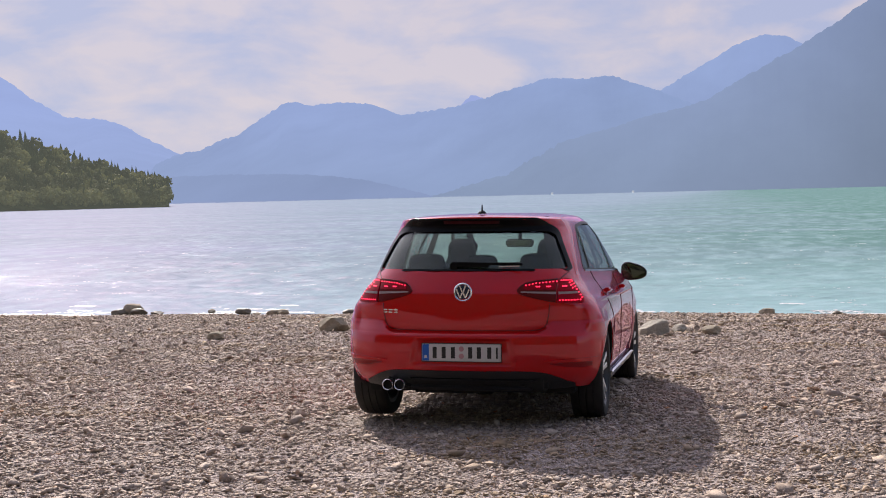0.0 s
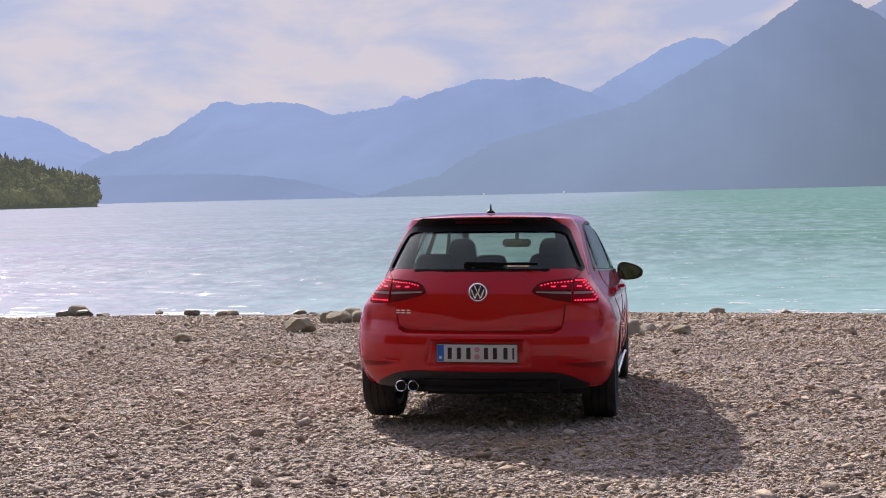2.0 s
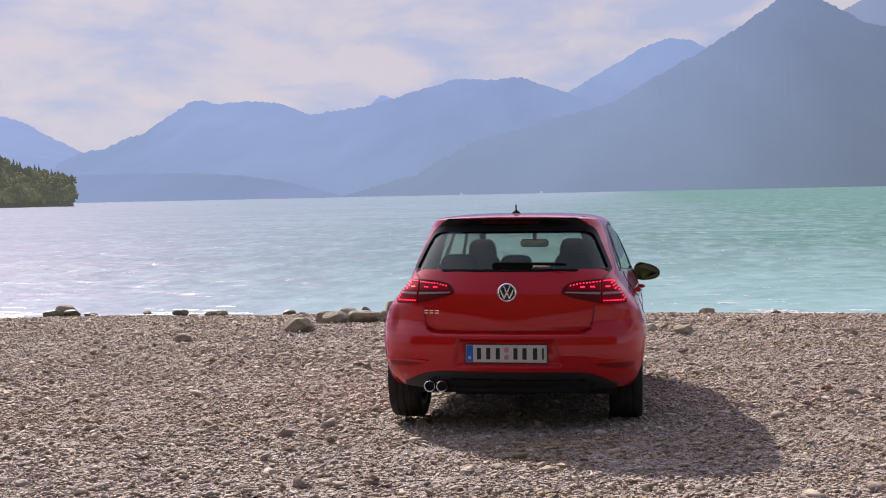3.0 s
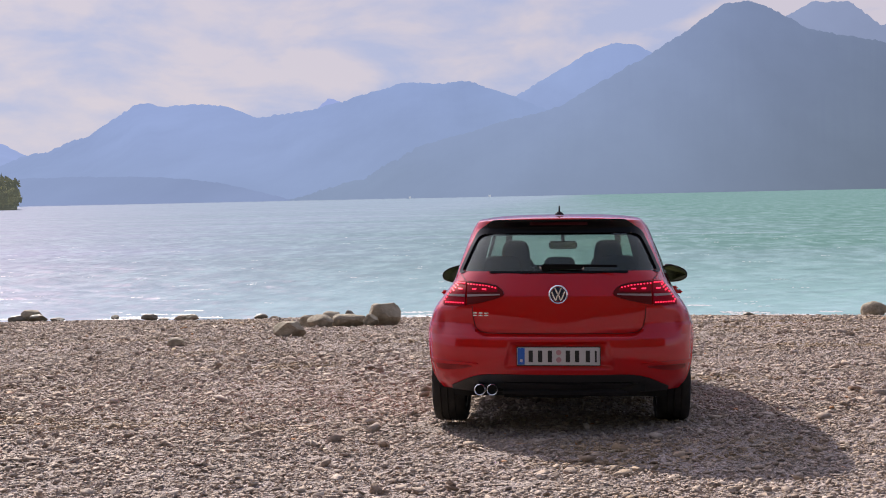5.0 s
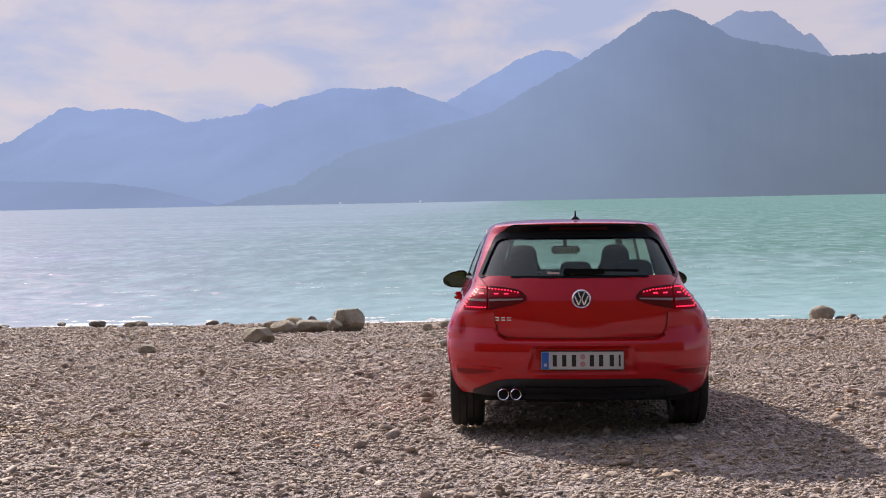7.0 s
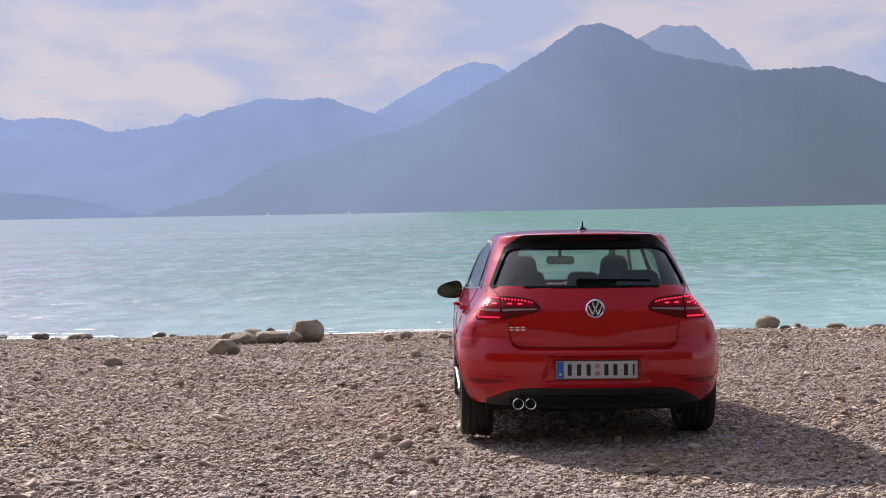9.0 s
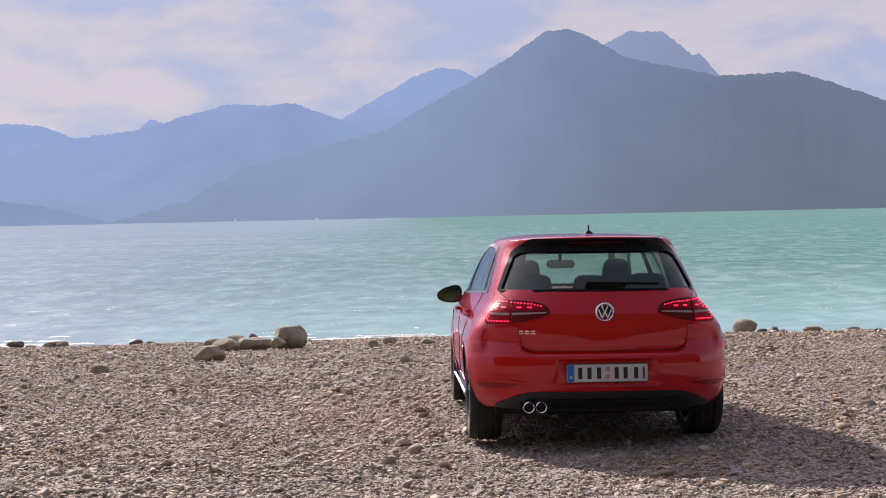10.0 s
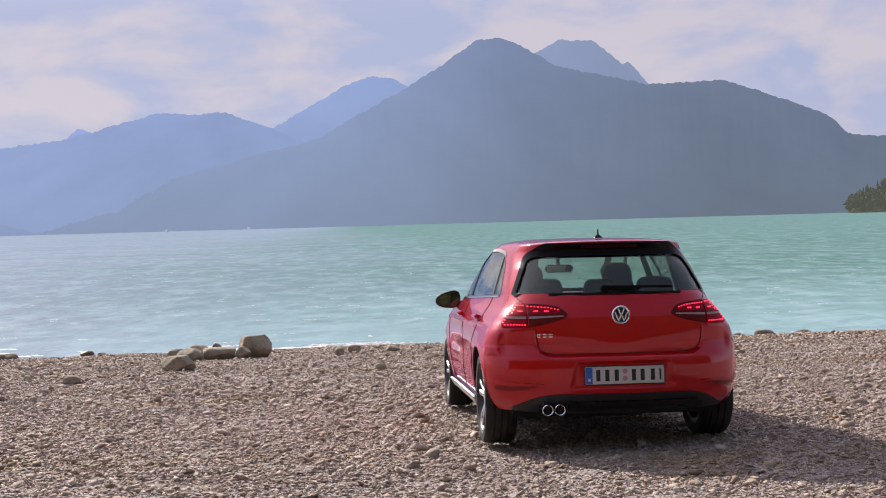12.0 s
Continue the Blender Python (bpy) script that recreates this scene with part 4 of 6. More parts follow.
def limits(z):
    r, f, w = tail_curve(z), nose_curve(z), wide_curve(z)
    lr = np.interp(z, [1.20, 1.375, 1.41], [L_R, 0.50, 1.0])
    return r, f, w, np.minimum(lr, 0.5 * (f - r)), np.minimum(L_F, 0.5 * (f - r))


def corner(z):
    """How square the rear corners are in plan, by height."""
    return np.interp(z, [0.45, 0.62, 0.70, 0.80, 0.90, 1.05, 1.25, 1.375, 1.41], [2.9, 2.7, 2.85, 3.6, 3.7, 3.3, 3.0, 3.0, 2.5])


def bow(z):
    """How far the tail curves in plan before its corners."""
    return np.interp(z, [1.05, 1.375, 1.41], [BOW, 0.10, 0.0])


def taper(y, z):
    """The cabin draws in towards the tail."""
    k = np.interp(z, [0.68, 0.78, 0.86, 0.95, 1.03, 1.20, 1.36, 1.42], [0.0, 0.035, 0.085, 0.135, 0.15, 0.155, 0.165, 0.165])
    return 1 - k * np.clip((1.35 - y) / 1.7, 0, 1) ** 1.2


def dent(x, z):
    """Recess round the number plate in the bumper."""
    half = 0.345 - 0.035 * np.clip((z - 0.43) / 0.15, 0, 1)
    inside = smooth01(half - np.abs(x), -0.014, 0.022) * smooth01(z, 0.408, 0.430) * smooth01(-z, -0.594, -0.572)
    return (0.014 + 0.07 * np.clip(z - 0.43, 0, 0.15)) * inside


def tail_at(x, z):
    """The tail's profile at x: tailgate in the middle, shelf beside it, plain flank outside."""
    ax = np.abs(x)
    # the tailgate's edge runs down from the lamp and rounds under
    edge = np.interp(z, [0.60, 0.63, 0.65, 0.68, 0.74, 0.83], [0.45, 0.49, 0.530, 0.548, 0.558, 0.564])
    low = z < 0.882
    beside, flank = smooth01(ax - edge, -0.004, 0.010), smooth01(ax, 0.745, 0.815)
    r = tail_curve(z)
    r = np.where(low, r + (shelf_curve(z) - r) * beside, r)
    return np.where(low, r + (flank_curve(z) - r) * flank, r)


def rear_y(x, z):
    x, z = np.asarray(x, float), np.asarray(z, float)
    r, f, w, lr, lf = limits(z)
    r, n = tail_at(x, z), corner(z)
    y = -0.35
    for _ in range(4):
        q = np.minimum(np.abs(x) / np.maximum(w * taper(y, z), 1e-4), 0.99999)
        y = r + bow(z) * x * x + lr * (1 - (1 - q ** n) ** (1 / n))
    return y + dent(x, z)


def front_y(x, z):
    r, f, w, lr, lf = limits(z)
    q = np.minimum(np.abs(x) / np.maximum(w, 1e-4), 0.99999)
    return f - lf * (1 - (1 - q ** N_F) ** (1 / N_F))


def flare(y, z):
    """Wheel arches swell slightly."""
    out = 0
    for a in AXLES:
        d = np.hypot(y - a, z - WHEEL_R)
        out = out + 0.008 * np.exp(-((d - 0.37) / 0.05) ** 2) * smooth01(-z, -0.80, -0.70)
    return out


def half_width(y, z):
    y, z = np.asarray(y, float), np.asarray(z, float)
    r, f, w, lr, lf = limits(z)
    r = np.where(z < 0.882, flank_curve(z), r)
    b = np.clip((lf - (f - y)) / lf, 0, 1)
    # the flank is drawn in below the shoulder crease and above the sill
    scoop = 0.012 * np.exp(-((z - 0.62) / 0.10) ** 2) * smooth01(y, 0.35, 0.7) * smooth01(-y, -2.3, -1.9)
    crease = 0.008 * np.exp(-((z - 0.825) / 0.012) ** 2) * smooth01(y, -0.4, 0.0) * smooth01(-y, -2.9, -2.5)
    wide, n = (w + flare(y, z) - scoop + crease) * taper(y, z), corner(z)
    x = wide
    for _ in range(4):
        a = np.clip((lr - (y - r - bow(z) * x * x)) / lr, 0, 1)
        x = wide * (1 - a ** n) ** (1 / n)
    return np.minimum(x, wide * (1 - b ** N_F) ** (1 / N_F))


def inside_polygon(px, pz, poly):
    """Signed distance to a polygon (negative inside) and the nearest point on it."""
    p = np.stack([px, pz], -1)
    best, near = np.full(len(p), 1e9), np.zeros_like(p)
    odd = np.zeros(len(p), bool)
    for a, b in zip(poly, poly[1:] + poly[:1]):
        a, b = np.array(a, float), np.array(b, float)
        t = np.clip(((p - a) @ (b - a)) / max((b - a) @ (b - a), 1e-12), 0, 1)
        q = a + t[:, None] * (b - a)
        d = np.hypot(*(p - q).T)
        near[d < best] = q[d < best]
        best = np.minimum(best, d)
        cross = (a[1] > p[:, 1]) != (b[1] > p[:, 1])
        xi = a[0] + (p[:, 1] - a[1]) / (b[1] - a[1] if b[1] != a[1] else 1e-9) * (b[0] - a[0])
        odd ^= cross & (p[:, 0] < xi)
    return np.where(odd, -best, best), near


def rounded(poly, r, steps=5):
    """The polygon with its corners rounded."""
    out = []
    n = len(poly)
    for i in range(n):
        a, b, c = (np.array(poly[(i + k) % n], float) for k in (-1, 0, 1))
        u, v = a - b, c - b
        lu, lv = np.linalg.norm(u), np.linalg.norm(v)
        k = min(r, lu * 0.45, lv * 0.45)
        p, q = b + u / lu * k, b + v / lv * k
        for s in np.linspace(0, 1, steps):
            out.append(tuple((1 - s) ** 2 * p + 2 * s * (1 - s) * b + s * s * q))
    return out


TAIL_HOLE = rounded([(-0.658, 1.036), (0.658, 1.036), (0.592, 1.19), (0.546, 1.295), (0.445, 1.3645), (-0.445, 1.3645), (-0.546, 1.295), (-0.592, 1.19)], 0.045)
REAR_HOLE = rounded([(-0.656, 1.026), (0.656, 1.026), (0.594, 1.18), (0.545, 1.300), (-0.545, 1.300), (-0.594, 1.18)], 0.03)
SIDE_GLASS = rounded([(2.22, 0.985), (1.20, 1.000), (0.10, 1.018), (-0.02, 1.032), (0.12, 1.20), (0.27, 1.325), (0.62, 1.358), (1.25, 1.366), (1.60, 1.335), (1.92, 1.19)], 0.05)
FRONT_HOLE = rounded([(-0.66, 1.03), (0.66, 1.03), (0.53, 1.365), (-0.53, 1.365)], 0.06)


def body_shell():
    zs = np.unique(np.round(np.concatenate([np.arange(0.258, 1.35, 0.0125), np.arange(0.60, 0.72, 0.004), np.linspace(1.35, 1.444, 36), [1.4465, 1.4485, 1.4497], np.array(TAIL_Z[2:-1])]), 4))
    zs = zs[np.concatenate([[True], np.diff(zs) > 0.0012])]
    u = np.linspace(0, 1, 104)
    u = u ** 1.35 / (u ** 1.35 + (1 - u) ** 1.35)
    tr, tf = u * np.pi / 2, np.linspace(np.pi / 2, 0, 26)
    rows, dom = [], []
    for z in zs:
        r, f, w, lr, lf = limits(z)
        x1, y1 = w * np.sin(tr) ** (2 / corner(z)), r + bow(z) * (w * np.sin(tr) ** (2 / corner(z))) ** 2 + lr * (1 - np.abs(np.cos(tr)) ** (2 / corner(z)))
        x3, y3 = w * np.sin(tf) ** (2 / N_F), f - lf * (1 - np.abs(np.cos(tf)) ** (2 / N_F))
        y2 = np.linspace(y1[-1], f - lf, 92)[1:-1]
        y = np.concatenate([y1, y2, y3])
        x = np.concatenate([x1, np.full(len(y2), w), x3])
        rows.append((x * taper(y, z), y))
    nc = len(rows[0][0])
    X, Y = np.array([r[0] for r in rows]), np.array([r[1] for r in rows])
    Z = np.repeat(zs[:, None], nc, 1)
    nr, nf = len(tr), len(tf)
    zone = np.zeros(nc, int)
    zone[nr - 20:nc - nf + 6] = 1                     # flank
    zone[nc - nf + 6:] = 2                           # front
    gone = np.zeros(X.shape, bool)
    # flank columns follow the swelling of the arches
    fl = np.repeat((zone == 1)[None], len(zs), 0)
    X[fl] = half_width(Y[fl], Z[fl])
    rr = zone == 0
    Y[:, rr] = rear_y(X[:, rr], Z[:, rr])

    def cut(mask, poly, kind):
        a = X[mask] if kind != "side" else Y[mask]
        sd, near = inside_polygon(a, Z[mask], poly)
        snap = np.abs(sd) < 0.0135
        ii, jj = np.nonzero(mask)
        si, sj = ii[snap], jj[snap]
        if kind == "side":
            Y[si, sj], Z[si, sj] = near[snap][:, 0], near[snap][:, 1]
            X[si, sj] = half_width(Y[si, sj], Z[si, sj])
        else:
            X[si, sj], Z[si, sj] = near[snap][:, 0], near[snap][:, 1]
            Y[si, sj] = rear_y(X[si, sj], Z[si, sj]) if kind == "rear" else front_y(X[si, sj], Z[si, sj])
        inner = (sd < 0) & ~snap
        gone[ii[inner], jj[inner]] = True

    allz = np.ones_like(Z, bool)
    cols = lambda ok: np.repeat(ok[None], len(zs), 0) & allz
    cut(cols(np.arange(nc) < nr), TAIL_HOLE, "rear")
    cut(cols(np.arange(nc) >= nc - nf), FRONT_HOLE, "front")
    side = (X > 0.5) & cols((np.arange(nc) > nr - 48) & (np.arange(nc) < nc - 6))
    cut(side, SIDE_GLASS, "side")
    for a in AXLES:
        circle = [(a + ARCH_R * math.cos(t), WHEEL_R + ARCH_R * math.sin(t)) for t in np.linspace(0, 2 * np.pi, 60)[:-1]]
        cut(side, circle, "side")
    bm = bmesh.new()
    right = [[bm.verts.new((X[i, j], Y[i, j], Z[i, j])) for j in range(nc)] for i in range(len(zs))]
    left = [[right[i][j] if (j in (0, nc - 1)) else bm.verts.new((-X[i, j], Y[i, j], Z[i, j])) for j in range(nc)] for i in range(len(zs))]
    for grid, flip in ((right, False), (left, True)):
        for i in range(len(zs) - 1):
            for j in range(nc - 1):
                if gone[i, j] or gone[i + 1, j] or gone[i, j + 1] or gone[i + 1, j + 1]:
                    continue
                q = [grid[i][j], grid[i][j + 1], grid[i + 1][j + 1], grid[i + 1][j]]
                if len(set(q)) < 3:
                    continue
                try:
                    bm.faces.new(q[::-1] if flip else q)
                except ValueError:
                    pass
    bm.faces.new([right[-1][j] for j in range(nc)] + [left[-1][j] for j in range(nc - 2, 0, -1)])
    bmesh.ops.delete(bm, geom=[v for v in bm.verts if not v.link_faces], context="VERTS")
    bmesh.ops.remove_doubles(bm, verts=bm.verts, dist=0.0004)
    # the sheet turns inward at every edge
    edges = [e for e in bm.edges if e.is_boundary]
    res = bmesh.ops.extrude_edge_only(bm, edges=edges)
    for v in [g for g in res["geom"] if isinstance(g, bmesh.types.BMVert)]:
        v.co.x *= 0.994 if v.co.z < 0.72 else 0.975
        v.co.y += 0.02 * (1 if v.co.y < 0.5 and abs(v.co.x) < 0.66 else 0)
    return bm


car = thing("car", "red five-door hatchback parked on the gravel, tail lamps lit", "car", at=pose(-0.005, 0.745, 0.028, -2.55, 0.5, 0))
body = part("body", body_shell(), M_PAINT, car, "glossy red body shell", smooth=True)


def surface(side, a, z, off):
    """Points of the body lifted off along the surface. side: 'rear' or 'front' with a = x, 'right' or 'left' with a = y."""
    a, z = np.asarray(a, float), np.asarray(z, float)
    if side in ("rear", "front"):
        g = rear_y if side == "rear" else front_y
        s = -1 if side == "rear" else 1
        y = g(a, z)
        dx, dz = (g(a + 0.004, z) - g(a - 0.004, z)) / 0.008, (g(a, z + 0.004) - g(a, z - 0.004)) / 0.008
        n = np.stack([-s * dx, s * np.ones_like(y), -s * dz], -1)
        p = np.stack([a, y, z], -1)
    else:
        s = 1 if side == "right" else -1
        x = half_width(a, z)
        dy, dz = (half_width(a + 0.004, z) - half_width(a - 0.004, z)) / 0.008, (half_width(a, z + 0.004) - half_width(a, z - 0.004)) / 0.008
        n = np.stack([s * np.ones_like(x), -dy, -dz], -1)
        p = np.stack([s * x, a, z], -1)
    n /= np.linalg.norm(n, axis=-1, keepdims=True)
    return p + n * off


def panel(name, side, columns, mat, parent, off=0.003, thick=0.006, rows=5, label=""):
    """A skin piece that follows the body. columns: (a, z_low, z_high) in order."""
    A = np.repeat(np.array([c[0] for c in columns])[None], rows, 0)
    lo, hi = np.array([c[1] for c in columns]), np.array([c[2] for c in columns])
    Zz = lo[None] + (hi - lo)[None] * np.linspace(0, 1, rows)[:, None]
    outer, inner = surface(side, A, Zz, off), surface(side, A, Zz, off - thick)
    bm = bmesh.new()
    n = len(columns)
    vo = [[bm.verts.new(p) for p in row] for row in outer]
    vi = [[bm.verts.new(p) for p in row] for row in inner]
    for i in range(rows - 1):
        for j in range(n - 1):
            bm.faces.new((vo[i][j], vo[i][j + 1], vo[i + 1][j + 1], vo[i + 1][j]))
            bm.faces.new((vi[i][j], vi[i + 1][j], vi[i + 1][j + 1], vi[i][j + 1]))
    rim = [(0, j) for j in range(n)] + [(i, n - 1) for i in range(1, rows)] + [(rows - 1, j) for j in range(n - 2, -1, -1)] + [(i, 0) for i in range(rows - 2, 0, -1)]
    for p, q in zip(rim, rim[1:] + rim[:1]):
        bm.faces.new((vo[p[0]][p[1]], vi[p[0]][p[1]], vi[q[0]][q[1]], vo[q[0]][q[1]]))
    bmesh.ops.remove_doubles(bm, verts=bm.verts, dist=0.0002)
    return part(name, bm, mat, parent, label, smooth=True)


def ribbon(name, side, line, width, mat, parent, off=0.002, label="", thick=0.004):
    """A narrow band along a line drawn on the body, as shut lines and mouldings are."""
    pts = [np.array(line[0], float)]
    for a, b in zip(line, line[1:]):
        a, b = np.array(a, float), np.array(b, float)
        k = max(1, int(np.linalg.norm(b - a) / 0.03))
        pts += [a + (b - a) * (i + 1) / k for i in range(k)]
    pts = np.array(pts)
    d = np.gradient(pts, axis=0)
    d /= np.maximum(np.linalg.norm(d, axis=1, keepdims=True), 1e-9)
    nrm = np.stack([-d[:, 1], d[:, 0]], -1) * width / 2
    e1, e2 = pts + nrm, pts - nrm
    rows = [surface(side, e[:, 0], e[:, 1], o) for e, o in ((e1, off - thick), (e1, off), (e2, off), (e2, off - thick))]
    bm = bmesh.new()
    v = [[bm.verts.new(p) for p in r] for r in rows]
    for i in range(3):
        for j in range(len(pts) - 1):
            bm.faces.new((v[i][j], v[i][j + 1], v[i + 1][j + 1], v[i + 1][j]))
    return part(name, bm, mat, parent, label, smooth=True)


def columns_between(top, bottom, n=30):
    """Columns for panel() between an upper and a lower line of (a, z)."""
    a = np.linspace(top[0][0], top[-1][0], n)
    top, bottom = sorted(top), sorted(bottom)
    return [(v, float(np.interp(v, [p[0] for p in bottom], [p[1] for p in bottom])), float(np.interp(v, [p[0] for p in top], [p[1] for p in top]))) for v in a]


def polygon_columns(poly, n=40):
    """Columns for panel() that fill a polygon."""
    xs = [p[0] for p in poly]
    cols = []
    for a in np.linspace(min(xs) + 1e-4, max(xs) - 1e-4, n):
        hits = []
        for p, q in zip(poly, poly[1:] + poly[:1]):
            if (p[0] > a) != (q[0] > a):
                hits.append(p[1] + (a - p[0]) / (q[0] - p[0]) * (q[1] - p[1]))
        cols.append((a, min(hits), max(hits)))
    return cols


# rear window, its black surround and the roof spoiler
rear_window = panel("rear_window", "rear", polygon_columns(REAR_HOLE, 60), M_GLASSDARK, car, -0.004, 0.003, 14, "tinted rear window")
OUTER = rounded([(-0.674, 1.020), (0.674, 1.020), (0.604, 1.19), (0.556, 1.300), (0.452, 1.374), (-0.452, 1.374), (-0.556, 1.300), (-0.604, 1.19)], 0.03, 6)
INNER = rounded([(-0.646, 1.033), (0.646, 1.033), (0.584, 1.18), (0.546, 1.262), (0.500, 1.284), (-0.500, 1.284), (-0.546, 1.262), (-0.584, 1.18)], 0.022, 6)


def ring_panel(name, side, outer, inner, mat, parent, off, label, steps=6, fine=4):
    """A frame that follows the body, between an outer and an inner outline with as many points each."""
    def dense(poly):
        return np.array([np.array(p) + (np.array(q) - np.array(p)) * k / fine for p, q in zip(poly, poly[1:] + poly[:1]) for k in range(fine)])
    a, b = dense(outer), dense(inner)
    bm = bmesh.new()
    loops = []
    for k in range(steps + 1):
        m = a + (b - a) * k / steps
        loops.append([bm.verts.new(p) for p in surface(side, m[:, 0], m[:, 1], off)])
    loops.append([bm.verts.new(p) for p in surface(side, b[:, 0], b[:, 1], -0.022)])
    low = [bm.verts.new(p) for p in surface(side, a[:, 0], a[:, 1], off - 0.006)]
    for p, q in zip([low] + loops, loops):
        for i in range(len(p)):
            j = (i + 1) % len(p)
            bm.faces.new((p[i], p[j], q[j], q[i]))
    return part(name, bm, mat, parent, label, smooth=True)


ring_panel("window_surround", "rear", OUTER, INNER, M_WINDOWBLACK, car, 0.0070, "black surround of the rear window", 20, 6)
panel("high_brake_light", "rear", [(a, 1.346, 1.362) for a in np.linspace(-0.19, 0.19, 9)], M_BRAKEHIGH, car, 0.0105, 0.006, 2, "dark red high brake light")

# rear wiper
wip = part("rear_wiper", bm_box((0.44, 0.014, 0.016), (0.19, 0, 0), 0.004), M_WINDOWBLACK, car, "black rear wiper")
wip.matrix_local = pose(-0.03, float(rear_y(0.15, 1.07)) - 0.030, 1.074, 0, 1.0, 0)
part("wiper_arm", bm_box((0.26, 0.024, 0.026), (0.06, 0.0, -0.012), 0.008), M_WINDOWBLACK, wip)
part("wiper_hub", bm_lathe([(0.0, -0.02), (0.026, -0.02), (0.030, 0.0), (0.022, 0.016), (0, 0.018)], "Y", 20, (-0.05, 0.01, -0.018)), M_WINDOWBLACK, wip)

# tailgate shut lines and bumper joints
gate = [(-0.560, 0.812), (-0.554, 0.74), (-0.541, 0.682), (-0.525, 0.660), (-0.500, 0.646), (-0.46, 0.639), (-0.40, 0.637), (0.40, 0.637), (0.46, 0.639), (0.500, 0.646), (0.525, 0.660), (0.541, 0.682), (0.554, 0.74), (0.560, 0.812)]
ribbon("shut_line", "rear", gate, 0.0045, M_SEAM, car, 0.0020, "dark tailgate shut line")
for s in (1, -1):
    ribbon("shut_line", "rear", [(s * 0.606, 0.966), (s * 0.655, 1.018)], 0.005, M_SEAM, car, 0.0025)


# tail lamps: one half on the tailgate, one on the body
def tail_lamp(s):
    lamp = panel("tail_lamp", "rear", columns_between([(s * 0.604, 0.964), (s * 0.65, 0.967), (s * 0.677, 0.958), (s * 0.698, 0.930), (s * 0.720, 0.898), (s * 0.742, 0.864), (s * 0.760, 0.836)],
                                                      [(s * 0.604, 0.816), (s * 0.70, 0.812), (s * 0.760, 0.814)], 28), M_LAMP, car, 0.010, 0.02, 9, "lit red tail lamp")
    gatel = panel("tail_lamp", "rear", columns_between([(s * 0.352, 0.896), (s * 0.368, 0.916), (s * 0.40, 0.936), (s * 0.46, 0.950), (s * 0.594, 0.963)],
                                                       [(s * 0.352, 0.886), (s * 0.37, 0.872), (s * 0.42, 0.856), (s * 0.50, 0.836), (s * 0.594, 0.818)], 26), M_LAMPSMOKE, car, 0.009, 0.018, 7, "smoked red tail lamp on the tailgate")
    panel("red_lens", "rear", columns_between([(s * 0.392, 0.926), (s * 0.46, 0.943), (s * 0.590, 0.956)], [(s * 0.392, 0.899), (s * 0.590, 0.896)], 16), M_LAMP, gatel, 0.0112, 0.004, 4, "lit red lens")
    panel("clear_strip", "rear", columns_between([(s * 0.375, 0.887), (s * 0.592, 0.883)], [(s * 0.375, 0.881), (s * 0.592, 0.870)], 14), M_LAMPCLEAR, gatel, 0.0115, 0.004, 3, "clear strip")
    panel("clear_strip", "rear", columns_between([(s * 0.608, 0.883), (s * 0.728, 0.882)], [(s * 0.608, 0.869), (s * 0.735, 0.871)], 14), M_LAMPCLEAR, lamp, 0.0125, 0.004, 3, "clear strip")
    panel("lamp_frame", "rear", columns_between([(s * 0.352, 0.902), (s * 0.37, 0.924), (s * 0.40, 0.944), (s * 0.46, 0.957), (s * 0.594, 0.970)],
                                                [(s * 0.352, 0.899), (s * 0.368, 0.918), (s * 0.40, 0.938), (s * 0.46, 0.952), (s * 0.594, 0.965)], 20), M_SEAM, gatel, 0.006, 0.01, 2, "dark lamp edge")
    # rows of small lights: along the top, down the outer edge, along the foot, and short dashes between
    dots = [(0.405 + 0.0205 * k, 0.924 + 0.0135 * min(k, 3) / 3 + 0.0016 * max(k - 3, 0), gatel) for k in range(10)]
    dots += [(0.616 + 0.0125 * k, 0.953 + 0.0006 * k, lamp) for k in range(5)]
    dots += [(0.676 + 0.0118 * k, 0.946 - 0.0172 * k, lamp) for k in range(7)]
    dots += [(0.664 + 0.0118 * k, 0.938 - 0.0172 * k, lamp) for k in range(3)]
    dots += [(0.618 + 0.0172 * k, 0.830, lamp) for k in range(8)]
    dots += [(x + 0.010 * k, 0.915, o) for x, o in ((0.470, gatel), (0.535, gatel), (0.630, lamp)) for k in range(3)]
    for x, z, owner in dots:
        w = 0.0040
        panel("led", "rear", [(s * (x - w), z - 0.0034, z + 0.0034), (s * (x + w), z - 0.0034, z + 0.0034)], M_LED, owner, 0.0135, 0.004, 2)


tail_lamp(1)
tail_lamp(-1)

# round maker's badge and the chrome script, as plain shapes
badge_y = float(rear_y(0, 0.887))
badge = part("badge", bm_lathe([(0, -0.004), (0.040, -0.004), (0.046, 0.0), (0.046, 0.012)], "Y", 40, (0, badge_y - 0.010, 0.887)), M_BADGE, car, "dark round badge", smooth=True)
part("badge_ring", bm_lathe([(0.047, 0.010), (0.050, 0.004), (0.057, 0.0), (0.062, 0.006), (0.062, 0.016), (0.047, 0.016)], "Y", 48, (0, badge_y - 0.018, 0.887), closed=True), M_CHROME, badge, "chrome ring", smooth=True)
for x, z, a, ln in ((-0.012, 0.911, -22, 0.046), (0.012, 0.911, 22, 0.046), (-0.031, 0.880, -22, 0.060), (0.031, 0.880, 22, 0.060), (-0.010, 0.868, 24, 0.044), (0.010, 0.868, -24, 0.044)):
    part("badge_bar", bm_box((0.0085, 0.006, ln), (x, badge_y - 0.016, z), 0.002, Matrix.Rotation(radians(a), 4, "Y")), M_CHROME, badge, "chrome bar")
